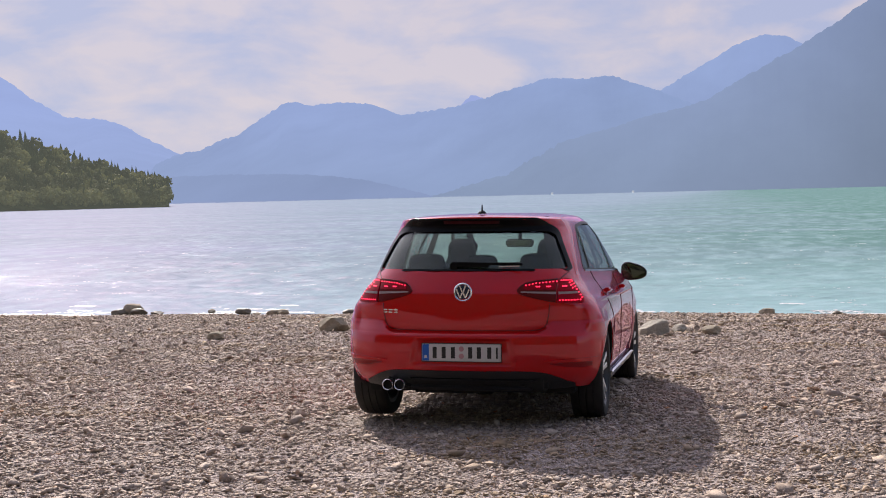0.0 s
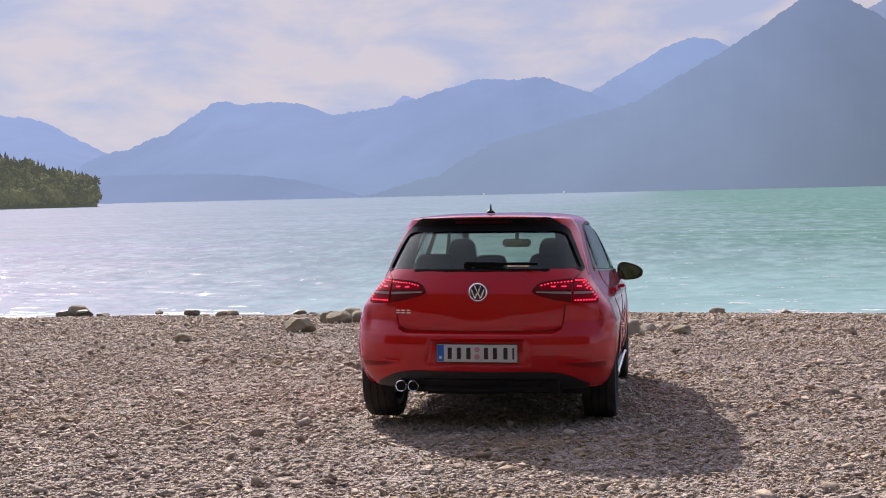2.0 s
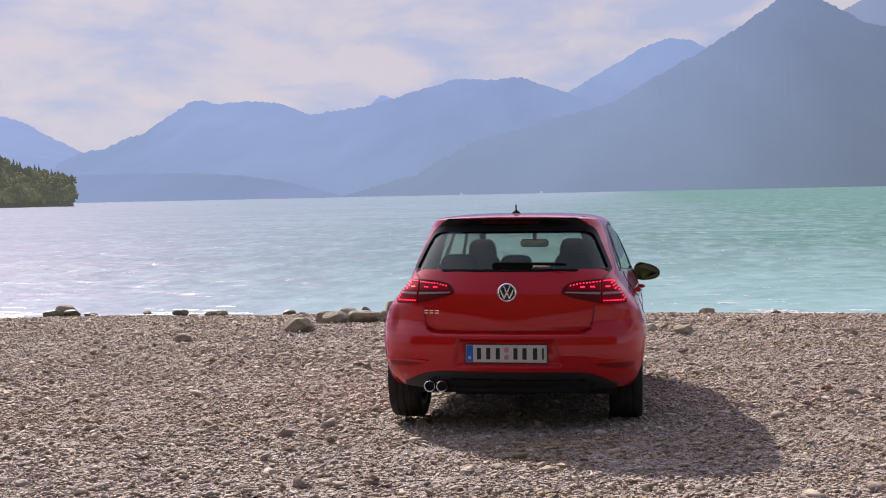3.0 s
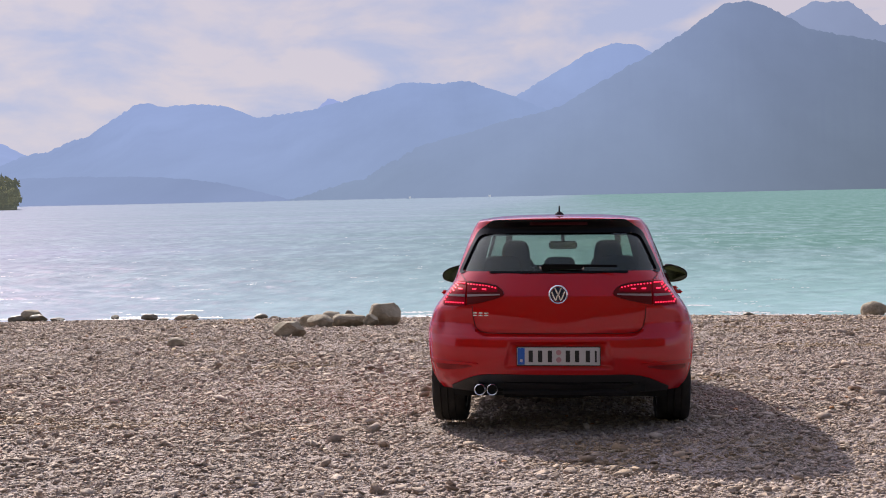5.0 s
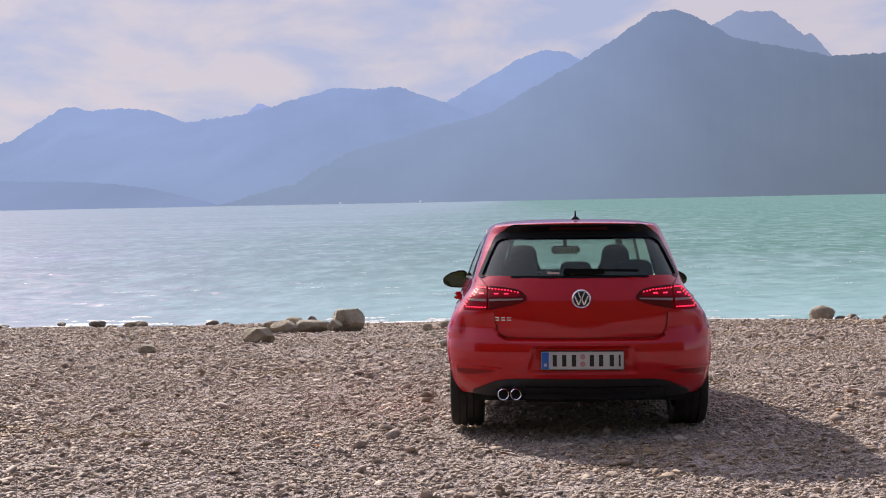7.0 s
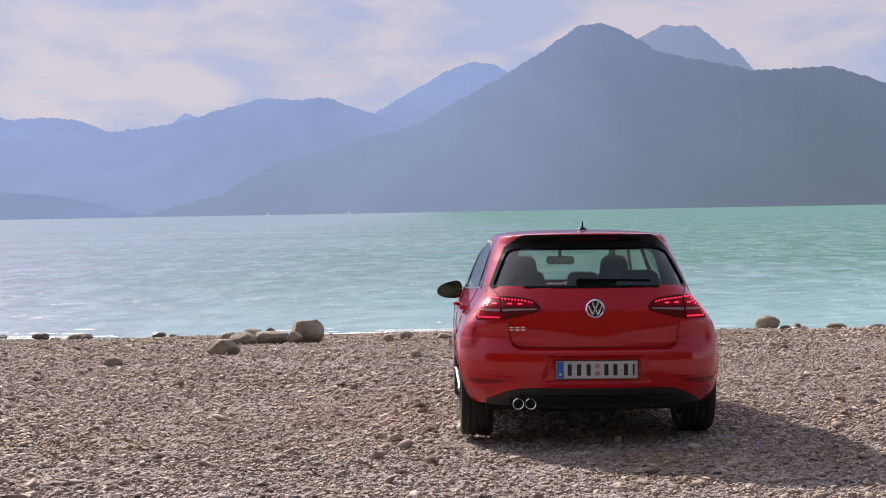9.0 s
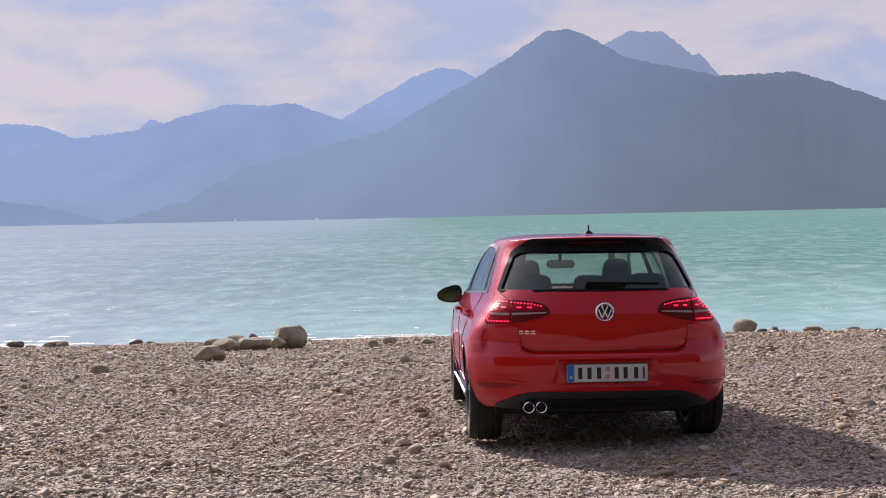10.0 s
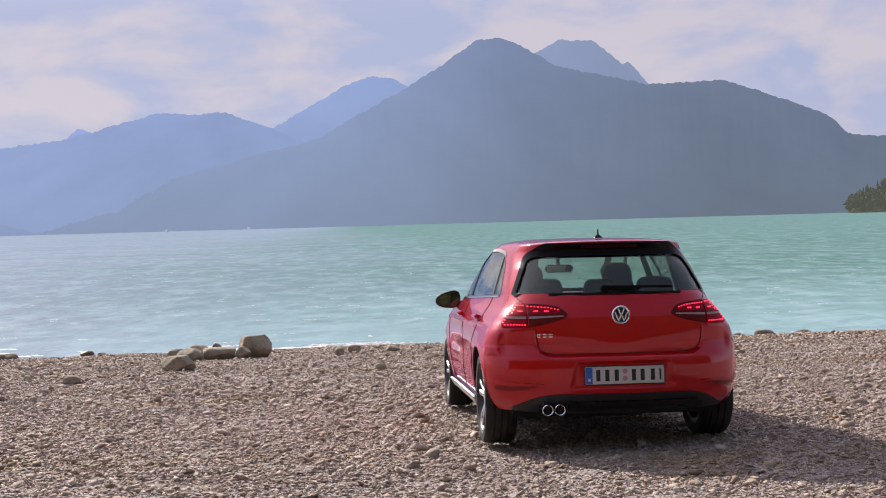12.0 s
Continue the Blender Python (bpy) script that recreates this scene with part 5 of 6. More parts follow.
for k in range(3):
    for dz in (-0.008, 0.008):
        x = -0.541 + 0.038 * k
        part("script_bar", bm_box((0.028, 0.004, 0.007), (x, float(rear_y(x, 0.760 + dz)) - 0.003, 0.760 + dz), 0.0015), M_CHROME, car, "chrome lettering bar")

# number plate, with bars for its characters
plate = part("number_plate", bm_box((0.524, 0.006, 0.114), (0, float(rear_y(0, 0.50)) - 0.010, 0.497), 0.003), M_PLATE, car, "white number plate with a blue band")
py = float(rear_y(0, 0.50)) - 0.0145
part("plate_frame", bm_box((0.534, 0.006, 0.124), (0, py + 0.0085, 0.497), 0.003), M_BLACK, plate, "black plate frame")
part("plate_band", bm_box((0.044, 0.003, 0.106), (-0.236, py + 0.001, 0.497)), M_PLATEBLUE, plate, "blue band")
part("plate_mark", bm_box((0.016, 0.003, 0.018), (-0.236, py - 0.001, 0.470)), M_PLATE, plate)
for x in (-0.176, -0.116, -0.054, 0.060, 0.118, 0.186, 0.236):
    w = 0.027 if x < 0.2 else 0.012
    part("plate_bar", bm_box((w, 0.003, 0.074), (x, py + 0.001, 0.497), 0.001), M_INK, plate, "dark bar")
for z in (0.522, 0.475):
    part("plate_seal", bm_lathe([(0, -0.002), (0.017, -0.002), (0.017, 0.002), (0, 0.002)], "Y", 20, (0.002, py + 0.001, z)), M_SEAL, plate, "round seal")

# lower bumper: black diffuser, reflectors, tailpipes
DIFF_T = [(-0.705, 0.288), (-0.66, 0.308), (-0.62, 0.330), (-0.57, 0.352), (-0.52, 0.366), (-0.46, 0.374), (-0.38, 0.377), (0.38, 0.377), (0.46, 0.374), (0.52, 0.366), (0.57, 0.352), (0.62, 0.330), (0.66, 0.308), (0.705, 0.288)]
panel("diffuser", "rear", columns_between(DIFF_T, [(-0.705, 0.262), (-0.60, 0.256), (0.60, 0.256), (0.705, 0.262)], 56), M_BLACK, car, 0.007, 0.03, 10, "matt black rear diffuser")
panel("diffuser_lip", "rear", columns_between([(-0.36, 0.330), (0.50, 0.330)], [(-0.36, 0.322), (0.50, 0.322)], 24), M_GLOSSBLACK, car, 0.014, 0.02, 3)
panel("diffuser_blade", "rear", columns_between([(-0.36, 0.282), (0.44, 0.282)], [(-0.36, 0.262), (0.44, 0.262)], 24), M_BLACK, car, 0.030, 0.05, 3)
for s in (1, -1):
    panel("rear_reflector", "rear", columns_between([(s * 0.565, 0.426), (s * 0.70, 0.430), (s * 0.815, 0.428)], [(s * 0.565, 0.420), (s * 0.66, 0.400), (s * 0.76, 0.392), (s * 0.815, 0.402)], 18), M_REFLECT, car, 0.003, 0.01, 4, "dark red reflector strip")
    panel("bumper_crease", "rear", columns_between([(s * 0.52, 0.444), (s * 0.70, 0.455), (s * 0.845, 0.458)], [(s * 0.52, 0.440), (s * 0.70, 0.434), (s * 0.845, 0.434)], 22), M_PAINT, car, 0.012, 0.016, 4)
for x in (-0.506, -0.426):
    pipe = part("tailpipe", bm_lathe([(0.029, 0.10), (0.030, 0.0), (0.034, -0.004), (0.037, 0.0), (0.037, 0.10)], "Y", 32, (x, -0.715, 0.278), closed=True), M_CHROME, car, "round chrome tailpipe", smooth=True)
    part("pipe_inside", bm_lathe([(0, 0.03), (0.030, 0.03), (0.030, 0.05), (0, 0.05)], "Y", 24, (x, -0.715, 0.278)), M_UNDER, pipe)

# underbody
part("floor_pan", bm_box((1.40, 3.6, 0.05), (0, 1.35, 0.235), 0.01), M_UNDER, car, "dark underbody")
part("boot_floor", bm_box((1.10, 0.60, 0.14), (0, -0.33, 0.30), 0.03), M_UNDER, car)
part("silencer", bm_box((0.62, 0.22, 0.13), (-0.10, -0.48, 0.275), 0.05), M_UNDER, car)
part("rear_axle_beam", bm_box((1.30, 0.09, 0.08), (0, 0.0, 0.26), 0.02), M_UNDER, car)
for a in AXLES:
    for s in (1, -1):
        bm = bmesh.new()
        steps = 22
        ring = []
        for k in range(steps + 1):
            t = math.pi * (1.12 * k / steps - 0.06)
            hy, hz = a + (ARCH_R + 0.002) * math.cos(t), WHEEL_R + (ARCH_R + 0.002) * math.sin(t)
            rim = float(half_width(hy, max(hz, 0.29))) * 0.988
            ring.append([bm.verts.new((s * x, hy, hz)) for x in (0.60, rim)])
        for p, q in zip(ring, ring[1:]):
            bm.faces.new((p[0], p[1], q[1], q[0]))
        cap = [p[0] for p in ring]
        bm.faces.new(cap)
        part("wheel_housing", bm, M_UNDER, car, smooth=False)


# wheels
def wheel(x, y, s):
    """A wheel at x, y, its face to the side s."""
    top = new("wheel")
    top.parent = car
    top.matrix_local = pose(x, y, WHEEL_R - (0.014 if s < 0 else 0.0), 23 * y, 0, 0)
    R, W = WHEEL_R, 0.1125
    prof = [(0.232, -0.095), (0.245, -0.108), (0.275, -W), (0.300, -0.108), (0.312, -0.092), (0.3165, -0.06), (0.3165, -0.052), (0.309, -0.050), (0.309, -0.044), (0.317, -0.042),
            (0.317, -0.006), (0.309, -0.004), (0.309, 0.004), (0.317, 0.006), (0.317, 0.042), (0.309, 0.044), (0.309, 0.050), (0.3165, 0.052), (0.3165, 0.06), (0.312, 0.092), (0.300, 0.108), (0.275, W), (0.245, 0.108), (0.232, 0.095)]
    part("tyre", bm_lathe(prof, "X", 72, closed=True), M_TYRE, top, "dusty black tyre", smooth=True)
    prof = [(0.205, -0.095), (0.232, -0.098), (0.236, -0.09), (0.205, -0.07), (0.20, 0.06), (0.222, 0.085), (0.236, 0.094), (0.238, 0.100), (0.228, 0.102), (0.214, 0.088), (0.20, 0.07)]
    part("rim", bm_lathe([(r, s * h) for r, h in prof], "X", 56, closed=True), M_DARKALLOY, top, "dark alloy rim", smooth=True)
    for k in range(5):
        for d in (-11, 11):
            turn = Matrix.Rotation(radians(72 * k + d), 4, "X")
            part("spoke", bm_spoke(s, turn), M_ALLOY, top, "polished alloy spoke")
    part("hub", bm_lathe([(0, 0.05), (0.075, 0.05), (0.068, 0.078), (0.035, 0.084), (0, 0.084)] if s > 0 else [(0, -0.05), (0.075, -0.05), (0.068, -0.078), (0.035, -0.084), (0, -0.084)], "X", 28), M_ALLOY, top, smooth=True)
    part("brake_disc", bm_lathe([(0, s * 0.01), (0.145, s * 0.01), (0.145, s * 0.03), (0, s * 0.03)], "X", 36), M_DARKALLOY, top, "dark brake disc")
    return top


def bm_spoke(s, turn):
    """A tapering spoke from hub to rim, dished outward."""
    bm = bmesh.new()
    v = []
    for r, w, x in ((0.045, 0.018, 0.074), (0.13, 0.014, 0.086), (0.222, 0.020, 0.094)):
        for dy, dx in ((-w, 0.0), (w, 0.0), (w * 0.8, -0.030), (-w * 0.8, -0.030)):
            v.append(bm.verts.new((s * (x + dx), dy, r)))
    for i in (0, 4):
        for k in range(4):
            bm.faces.new((v[i + k], v[i + (k + 1) % 4], v[i + 4 + (k + 1) % 4], v[i + 4 + k]))
    bm.faces.new(v[0:4])
    bm.faces.new(v[8:12])
    bmesh.ops.bevel(bm, geom=bm.edges, offset=0.003, segments=1, affect="EDGES")
    bmesh.ops.transform(bm, matrix=turn, verts=bm.verts)
    return bm


for y, tr in zip(AXLES, (0.757, 0.769)):
    for s in (1, -1):
        wheel(s * tr, y, s)

# sides: glass, pillars, doors, handles, sills, mirrors
for side, s in (("right", 1), ("left", -1)):
    for name, poly in (("front_door_window", [(2.10, 0.992), (1.16, 1.006), (1.16, 1.362), (1.25, 1.360), (1.60, 1.330), (1.91, 1.19)]),
                       ("rear_door_window", [(1.10, 1.006), (0.26, 1.023), (0.36, 1.335), (0.62, 1.352), (1.10, 1.360)]),
                       ("quarter_window", [(0.21, 1.024), (0.005, 1.036), (0.13, 1.195), (0.28, 1.316), (0.33, 1.328)])):
        panel(name, side, polygon_columns(rounded(poly, 0.02), 26), M_GLASS, car, -0.006, 0.003, 9, "side window")
    ribbon("door_pillar_trim", side, [(1.13, 0.99), (1.13, 1.366)], 0.075, M_GLOSSBLACK, car, -0.001, "gloss black pillar trim")
    ribbon("window_bar", side, [(0.235, 1.02), (0.335, 1.335)], 0.035, M_BLACK, car, -0.001, "black window bar")
    loop = SIDE_GLASS + SIDE_GLASS[:1]
    ribbon("window_seal", side, loop, 0.020, M_BLACK, car, 0.002, "black window seal")
    ribbon("belt_moulding", side, [(2.20, 0.980), (1.20, 0.994), (0.02, 1.016)], 0.010, M_CHROME, car, 0.006, "bright belt moulding")
    for line in ([(2.20, 0.975), (2.22, 0.70), (2.17, 0.40), (2.13, 0.30)], [(1.13, 0.99), (1.12, 0.60), (1.12, 0.29)],
                 [(0.22, 1.018), (0.27, 0.86), (0.38, 0.70), (0.45, 0.52), (0.47, 0.30)], [(2.13, 0.295), (0.47, 0.295)]):
        ribbon("shut_line", side, line, 0.006, M_SEAM, car, 0.0025, "dark door shut line")
    for y0 in (1.28, 0.42):
        hy = y0
        hx = float(half_width(hy, 0.865))
        h = part("door_handle", bm_box((0.026, 0.185, 0.030), (s * (hx + 0.030), hy, 0.868), 0.011, segments=3), M_PAINT, car, "red door handle", smooth=True)
        for dy in (-0.075, 0.075):
            part("handle_foot", bm_box((0.04, 0.028, 0.024), (s * (hx + 0.010), hy + dy, 0.868), 0.006), M_PAINT, h)
    panel("sill", side, [(y, 0.215, 0.292) for y in np.linspace(0.365, 2.265, 30)], M_GLOSSBLACK, car, 0.022, 0.05, 4, "dark side sill")
    # alloy strip added over the sill to imitate its sky reflection
    panel("sill_highlight", side, [(y, 0.224, 0.290) for y in np.linspace(0.375, 2.255, 30)], M_ALLOY, car, 0.036, 0.02, 3, "bright strip imitating sky reflected in the sill")
    # door mirror
    mx, my, mz = s * 0.922, 1.86, 0.975
    bm = bmesh.new()
    bmesh.ops.create_uvsphere(bm, u_segments=28, v_segments=18, radius=1)
    for v in bm.verts:
        x, y, z = v.co
        x = math.copysign(abs(x) ** 0.75, x)
        z = math.copysign(abs(z) ** 0.8, z)
        y = max(y, -0.30)
        lean = 1.08 - 0.46 * (x * s + 1) / 2
        v.co = (mx + x * 0.108, my + y * 0.085, mz - 0.006 + z * 0.084 * lean - 0.010 * x * s)
    mir = part("door_mirror", bm, M_GLOSSBLACK, car, "black door mirror", smooth=True)
    bm = bmesh.new()
    bmesh.ops.create_circle(bm, cap_ends=True, segments=28, radius=1)
    for v in bm.verts:
        x, z = v.co.x, v.co.y
        x = math.copysign(abs(x) ** 0.75, x)
        z = math.copysign(abs(z) ** 0.8, z)
        lean = 1.08 - 0.46 * (x * s + 1) / 2
        v.co = (mx + x * 0.094, my - 0.040 - x * s * 0.094 * 0.02 + z * 0.058 * 0.04, mz - 0.006 + z * 0.069 * lean - 0.010 * x * s)
    part("mirror_glass", bm, M_SIDEMIRROR, mir, "mirror glass")
    part("mirror_foot", bm_box((0.13, 0.055, 0.035), (s * 0.815, 1.885, 0.94), 0.012, Matrix.Rotation(radians(-s * 25), 4, "Y")), M_GLOSSBLACK, mir)

# front: windscreen, grille, headlamps
panel("windscreen", "front", polygon_columns(FRONT_HOLE, 50), M_CLEARGLASS, car, -0.006, 0.003, 14, "windscreen")
ribbon("windscreen_seal", "front", FRONT_HOLE + FRONT_HOLE[:1], 0.02, M_BLACK, car, 0.003)
panel("grille", "front", columns_between([(-0.42, 0.665), (0.42, 0.665)], [(-0.42, 0.575), (0.42, 0.575)], 20), M_BLACK, car, 0.006, 0.02, 4, "black front grille")
panel("lower_grille", "front", columns_between([(-0.62, 0.42), (0.62, 0.42)], [(-0.55, 0.27), (0.55, 0.27)], 20), M_BLACK, car, 0.006, 0.02, 4, "black lower grille")
for s in (1, -1):
    panel("headlamp", "front", columns_between([(s * 0.44, 0.68), (s * 0.76, 0.72)], [(s * 0.44, 0.575), (s * 0.76, 0.60)], 14), M_LAMPCLEAR, car, 0.008, 0.03, 5, "clear headlamp")

# roof aerial
ant_z = 1.416
aer = part("aerial", bm_lathe([(0.0, 0.0), (0.034, 0.0), (0.026, 0.012), (0.014, 0.022), (0.0065, 0.024), (0.0045, 0.062), (0.0, 0.066)], "Z", 20, (0, 0, 0)), M_WINDOWBLACK, car, "short black roof aerial", smooth=True)
aer.matrix_local = pose(0, -0.015, ant_z, 0, 0, 0)


# cabin
def seat_back(name, x, y, w, h, z0, lean, label, thick=0.13):
    bm = bm_box((w, thick, h), (0, 0, h / 2), 0.055, segments=4)
    for v in bm.verts:
        k = max(0, (v.co.z - h * 0.55) / (h * 0.45))
        v.co.x *= 1 - 0.34 * k * k
    ob = part(name, bm, M_SEAT, car, label, smooth=True)
    ob.matrix_local = pose(x, y, z0, lean, 0, 0)
    return ob


def pillow(name, size, at, parent, label, power=0.55):
    """A soft rounded block."""
    bm = bmesh.new()
    bmesh.ops.create_uvsphere(bm, u_segments=24, v_segments=16, radius=1)
    for v in bm.verts:
        c = [math.copysign(abs(k) ** power, k) for k in v.co]
        v.co = (at[0] + c[0] * size[0] / 2 * (1 - 0.08 * c[2]), at[1] + c[1] * size[1] / 2, at[2] + c[2] * size[2] / 2)
    return part(name, bm, M_SEAT, parent, label, smooth=True)


for s in (1, -1):
    f = seat_back("front_seat_back", s * 0.355, 1.12, 0.47, 0.62, 0.50, 14, "dark front seat back")
    pillow("head_restraint", (0.222, 0.11, 0.26), (0, -0.01, 0.640), f, "dark head restraint")
    part("seat_base", bm_box((0.49, 0.50, 0.16), (s * 0.355, 1.40, 0.46), 0.05, segments=3), M_SEAT, car, "dark seat base", smooth=True)
bench = seat_back("rear_bench_back", 0, 0.18, 1.26, 0.55, 0.42, 16, "dark rear bench back")
for x, w, h in ((-0.40, 0.27, 0.145), (0.40, 0.27, 0.145), (0.0, 0.23, 0.135)):
    pillow("head_restraint", (w, 0.09, h + 0.05), (x, -0.02, 0.575 + h / 2), bench, "dark rear head restraint", 0.45)
part("bench_base", bm_box((1.26, 0.48, 0.16), (0, 0.48, 0.42), 0.05, segments=3), M_SEAT, car)
for s in (1, -1):
    bm = bmesh.new()
    q = [bm.verts.new(v) for v in ((s * 0.530, -0.27, 0.985), (s * 0.655, -0.24, 0.985), (s * 0.535, -0.10, 1.32), (s * 0.445, -0.18, 1.33))]
    bm.faces.new(q)
    bmesh.ops.solidify(bm, geom=bm.faces, thickness=0.02)
    part("pillar_trim", bm, M_TRIM, car, "dark inner pillar trim")
    for foot, head in (((1.00, 1.25), (1.04, 1.25)), ((0.20, 0.52), (0.33, 0.44))):
        bm = bmesh.new()
        q = [bm.verts.new(v) for v in ((s * 0.715, foot[0], 0.98), (s * 0.715, foot[1], 0.98), (s * 0.585, head[1], 1.36), (s * 0.575, head[0], 1.36))]
        bm.faces.new(q)
        bmesh.ops.solidify(bm, geom=bm.faces, thickness=0.04)
        part("pillar_trim", bm, M_TRIM, car, "dark inner pillar trim")
part("load_cover", bm_box((1.16, 0.42, 0.02), (0, -0.22, 0.985), 0.006), M_TRIM, car, "black load cover")
part("dashboard", bm_box((1.36, 0.46, 0.26), (0, 2.02, 0.80), 0.08, segments=3), M_TRIM, car, "dark dashboard", smooth=True)
part("cabin_floor", bm_box((1.44, 2.7, 0.03), (0, 0.95, 0.285)), M_TRIM, car)
part("headlining", bm_box((0.98, 1.5, 0.012), (0, 0.62, 1.385), 0.004), M_TRIM, car, "dark headlining")
for s in (1, -1):
    part("door_card", bm_box((0.03, 1.85, 0.62), (s * 0.745, 1.28, 0.64), 0.01), M_TRIM, car)
steer = bm_lathe([(0.178 + 0.016 * math.cos(t), 0.016 * math.sin(t)) for t in np.linspace(0, 2 * np.pi, 11)[:-1]], "Y", 36, closed=True)
sw = part("steering_wheel", steer, M_TRIM, car, "black steering wheel", smooth=True)
sw.matrix_local = pose(-0.355, 1.72, 0.86, -24, 0, 0)
part("wheel_centre", bm_box((0.30, 0.04, 0.07), (0, 0, 0), 0.02), M_TRIM, sw)
im = part("inside_mirror", bm_box((0.235, 0.035, 0.066), (0, 0, 0), 0.014, segments=3), M_BLACK, car, "inside mirror", smooth=True)
im.matrix_local = pose(0, 1.60, 1.213, 1, 0, 1.5)
part("mirror_face", bm_box((0.205, 0.004, 0.050), (0, -0.019, 0)), M_MIRROR, im, "mirror glass")
part("mirror_stem", bm_box((0.03, 0.03, 0.08), (0, 0.03, 0.055), 0.006), M_BLACK, im)


# ---- boulders at the water ----
def boulder(x, y, w, d, h, seed, mat, label, flat=0.0, sink=0.12):
    """A worn boulder, w wide, d deep, h high above the gravel."""
    rng = np.random.default_rng(seed)
    bm = bmesh.new()
    bmesh.ops.create_icosphere(bm, subdivisions=4, radius=1)
    n_cuts, deep = (14, 0.10) if "angular" in label else (7, -0.06)
    cuts = rng.normal(size=(n_cuts, 3))
    cuts /= np.linalg.norm(cuts, axis=1)[:, None]
    lim = rng.uniform(0.58 - deep, 0.88 - deep, n_cuts)
    off = Vector(rng.uniform(-9, 9, 3))
    for v in bm.verts:
        p = np.array(v.co)
        p = np.sign(p) * np.abs(p) ** (0.70 if "blocky" in label else 0.85)
        for c, k in zip(cuts, lim):
            over = p @ c - k
            if over > 0:
                p = p - c * over * 0.97
        if flat and p[2] > 1 - flat:
            p[2] = 1 - flat + (p[2] - 1 + flat) * 0.2
        q = Vector(p)
        q *= 1 + 0.09 * noise.noise(q * 1.6 + off) + 0.05 * noise.noise(q * 4 + off) + 0.025 * noise.noise(q * 11 + off)
        v.co = (q.x * w / 2, q.y * d / 2, q.z * h * 0.62)
    lo = min(v.co.z for v in bm.verts)
    bmesh.ops.translate(bm, vec=(0, 0, -lo - sink * h), verts=bm.verts)
    top = max(v.co.z for v in bm.verts)
    bmesh.ops.scale(bm, vec=(1, 1, h / top), verts=bm.verts)
    ob = part("boulder", bm, mat, smooth=True)
    ob.matrix_world = pose(x, y, max(float(beach_z(x, y)), LAKE - 0.05) - 0.01, 0, 0, rng.uniform(-25, 25))
    return tagged(ob, label, "boulder", "boulders along the water")


PALE, DARK = "pale worn limestone boulder on the gravel", "dark wet rock at the water's edge"
for k, (x, y, w, d, h, mat, label, flat) in enumerate((
        (-3.36, 13.95, 0.60, 0.48, 0.42, M_BOULDER, "big blocky flat-topped boulder near the water", 0.10),
        (-3.54, 13.55, 0.27, 0.22, 0.23, M_BOULDER, "small upright rock leaning against the big boulder", 0),
        (-4.66, 13.75, 0.40, 0.32, 0.23, M_BOULDER, PALE, 0), (-4.42, 13.40, 0.46, 0.34, 0.23, M_BOULDER, PALE, 0.1),
        (-3.95, 13.70, 0.62, 0.38, 0.24, M_BOULDER, "long low boulder beside the big one", 0.2), (-4.34, 14.15, 0.44, 0.32, 0.30, M_BOULDER, PALE, 0.2),
        (-4.04, 14.25, 0.20, 0.16, 0.31, M_WETROCK, DARK, 0),
        (-4.20, 10.25, 0.52, 0.36, 0.23, M_BOULDER, "low pale rock lying alone on the gravel", 0.15),
        (7.02, 22.40, 0.60, 0.46, 0.40, M_BOULDER, "rounded pale boulder at the water", 0), (7.42, 22.25, 0.26, 0.22, 0.15, M_WETROCK, DARK, 0),
        (7.68, 22.25, 0.28, 0.22, 0.19, M_WETROCK, DARK, 0), (8.55, 21.90, 0.50, 0.30, 0.17, M_BOULDER, PALE, 0.2), (9.45, 21.60, 0.50, 0.30, 0.15, M_WETROCK, DARK, 0),
        (-15.05, 24.20, 0.56, 0.38, 0.19, M_WETROCK, DARK, 0), (-14.75, 24.35, 0.58, 0.38, 0.33, M_BOULDER, PALE, 0.2), (-14.45, 24.10, 0.52, 0.34, 0.20, M_WETROCK, DARK, 0), (-13.95, 24.20, 0.38, 0.26, 0.11, M_WETROCK, DARK, 0),
        (-12.55, 24.75, 0.22, 0.18, 0.15, M_WETROCK, DARK, 0), (-11.40, 24.25, 0.45, 0.30, 0.19, M_WETROCK, DARK, 0), (-10.45, 23.95, 0.38, 0.26, 0.15, M_BOULDER, PALE, 0.1),
        (-10.17, 24.00, 0.45, 0.30, 0.16, M_BOULDER, PALE, 0.1), (-11.00, 24.20, 0.27, 0.20, 0.08, M_BOULDER, PALE, 0), (-8.26, 23.95, 0.36, 0.26, 0.16, M_WETROCK, DARK, 0), (-7.90, 23.95, 0.20, 0.16, 0.09, M_BOULDER, PALE, 0),
        (0.70, 9.05, 0.44, 0.36, 0.22, M_LIMESTONE, "angular pale rock on the gravel beside the car", 0), (1.02, 9.70, 0.20, 0.18, 0.12, M_LIMESTONE, PALE, 0),
        (1.46, 9.12, 0.26, 0.20, 0.12, M_BOULDER, PALE, 0.2), (-1.88, 13.10, 0.18, 0.15, 0.15, M_BOULDER, PALE, 0), (-1.62, 14.40, 0.26, 0.20, 0.15, M_BOULDER, PALE, 0),
        (-1.33, 8.45, 0.17, 0.15, 0.10, M_LIMESTONE, PALE, 0), (-0.95, 14.20, 0.30, 0.22, 0.11, M_BOULDER, PALE, 0.2), (-5.30, 8.30, 0.23, 0.18, 0.12, M_BOULDER, PALE, 0),
        (2.62, 23.70, 0.45, 0.28, 0.15, M_BOULDER, PALE, 0.1), (4.25, 23.45, 0.31, 0.22, 0.11, M_WETROCK, DARK, 0))):
    boulder(x, y, w, d, h, 200 + k, mat, label, flat)


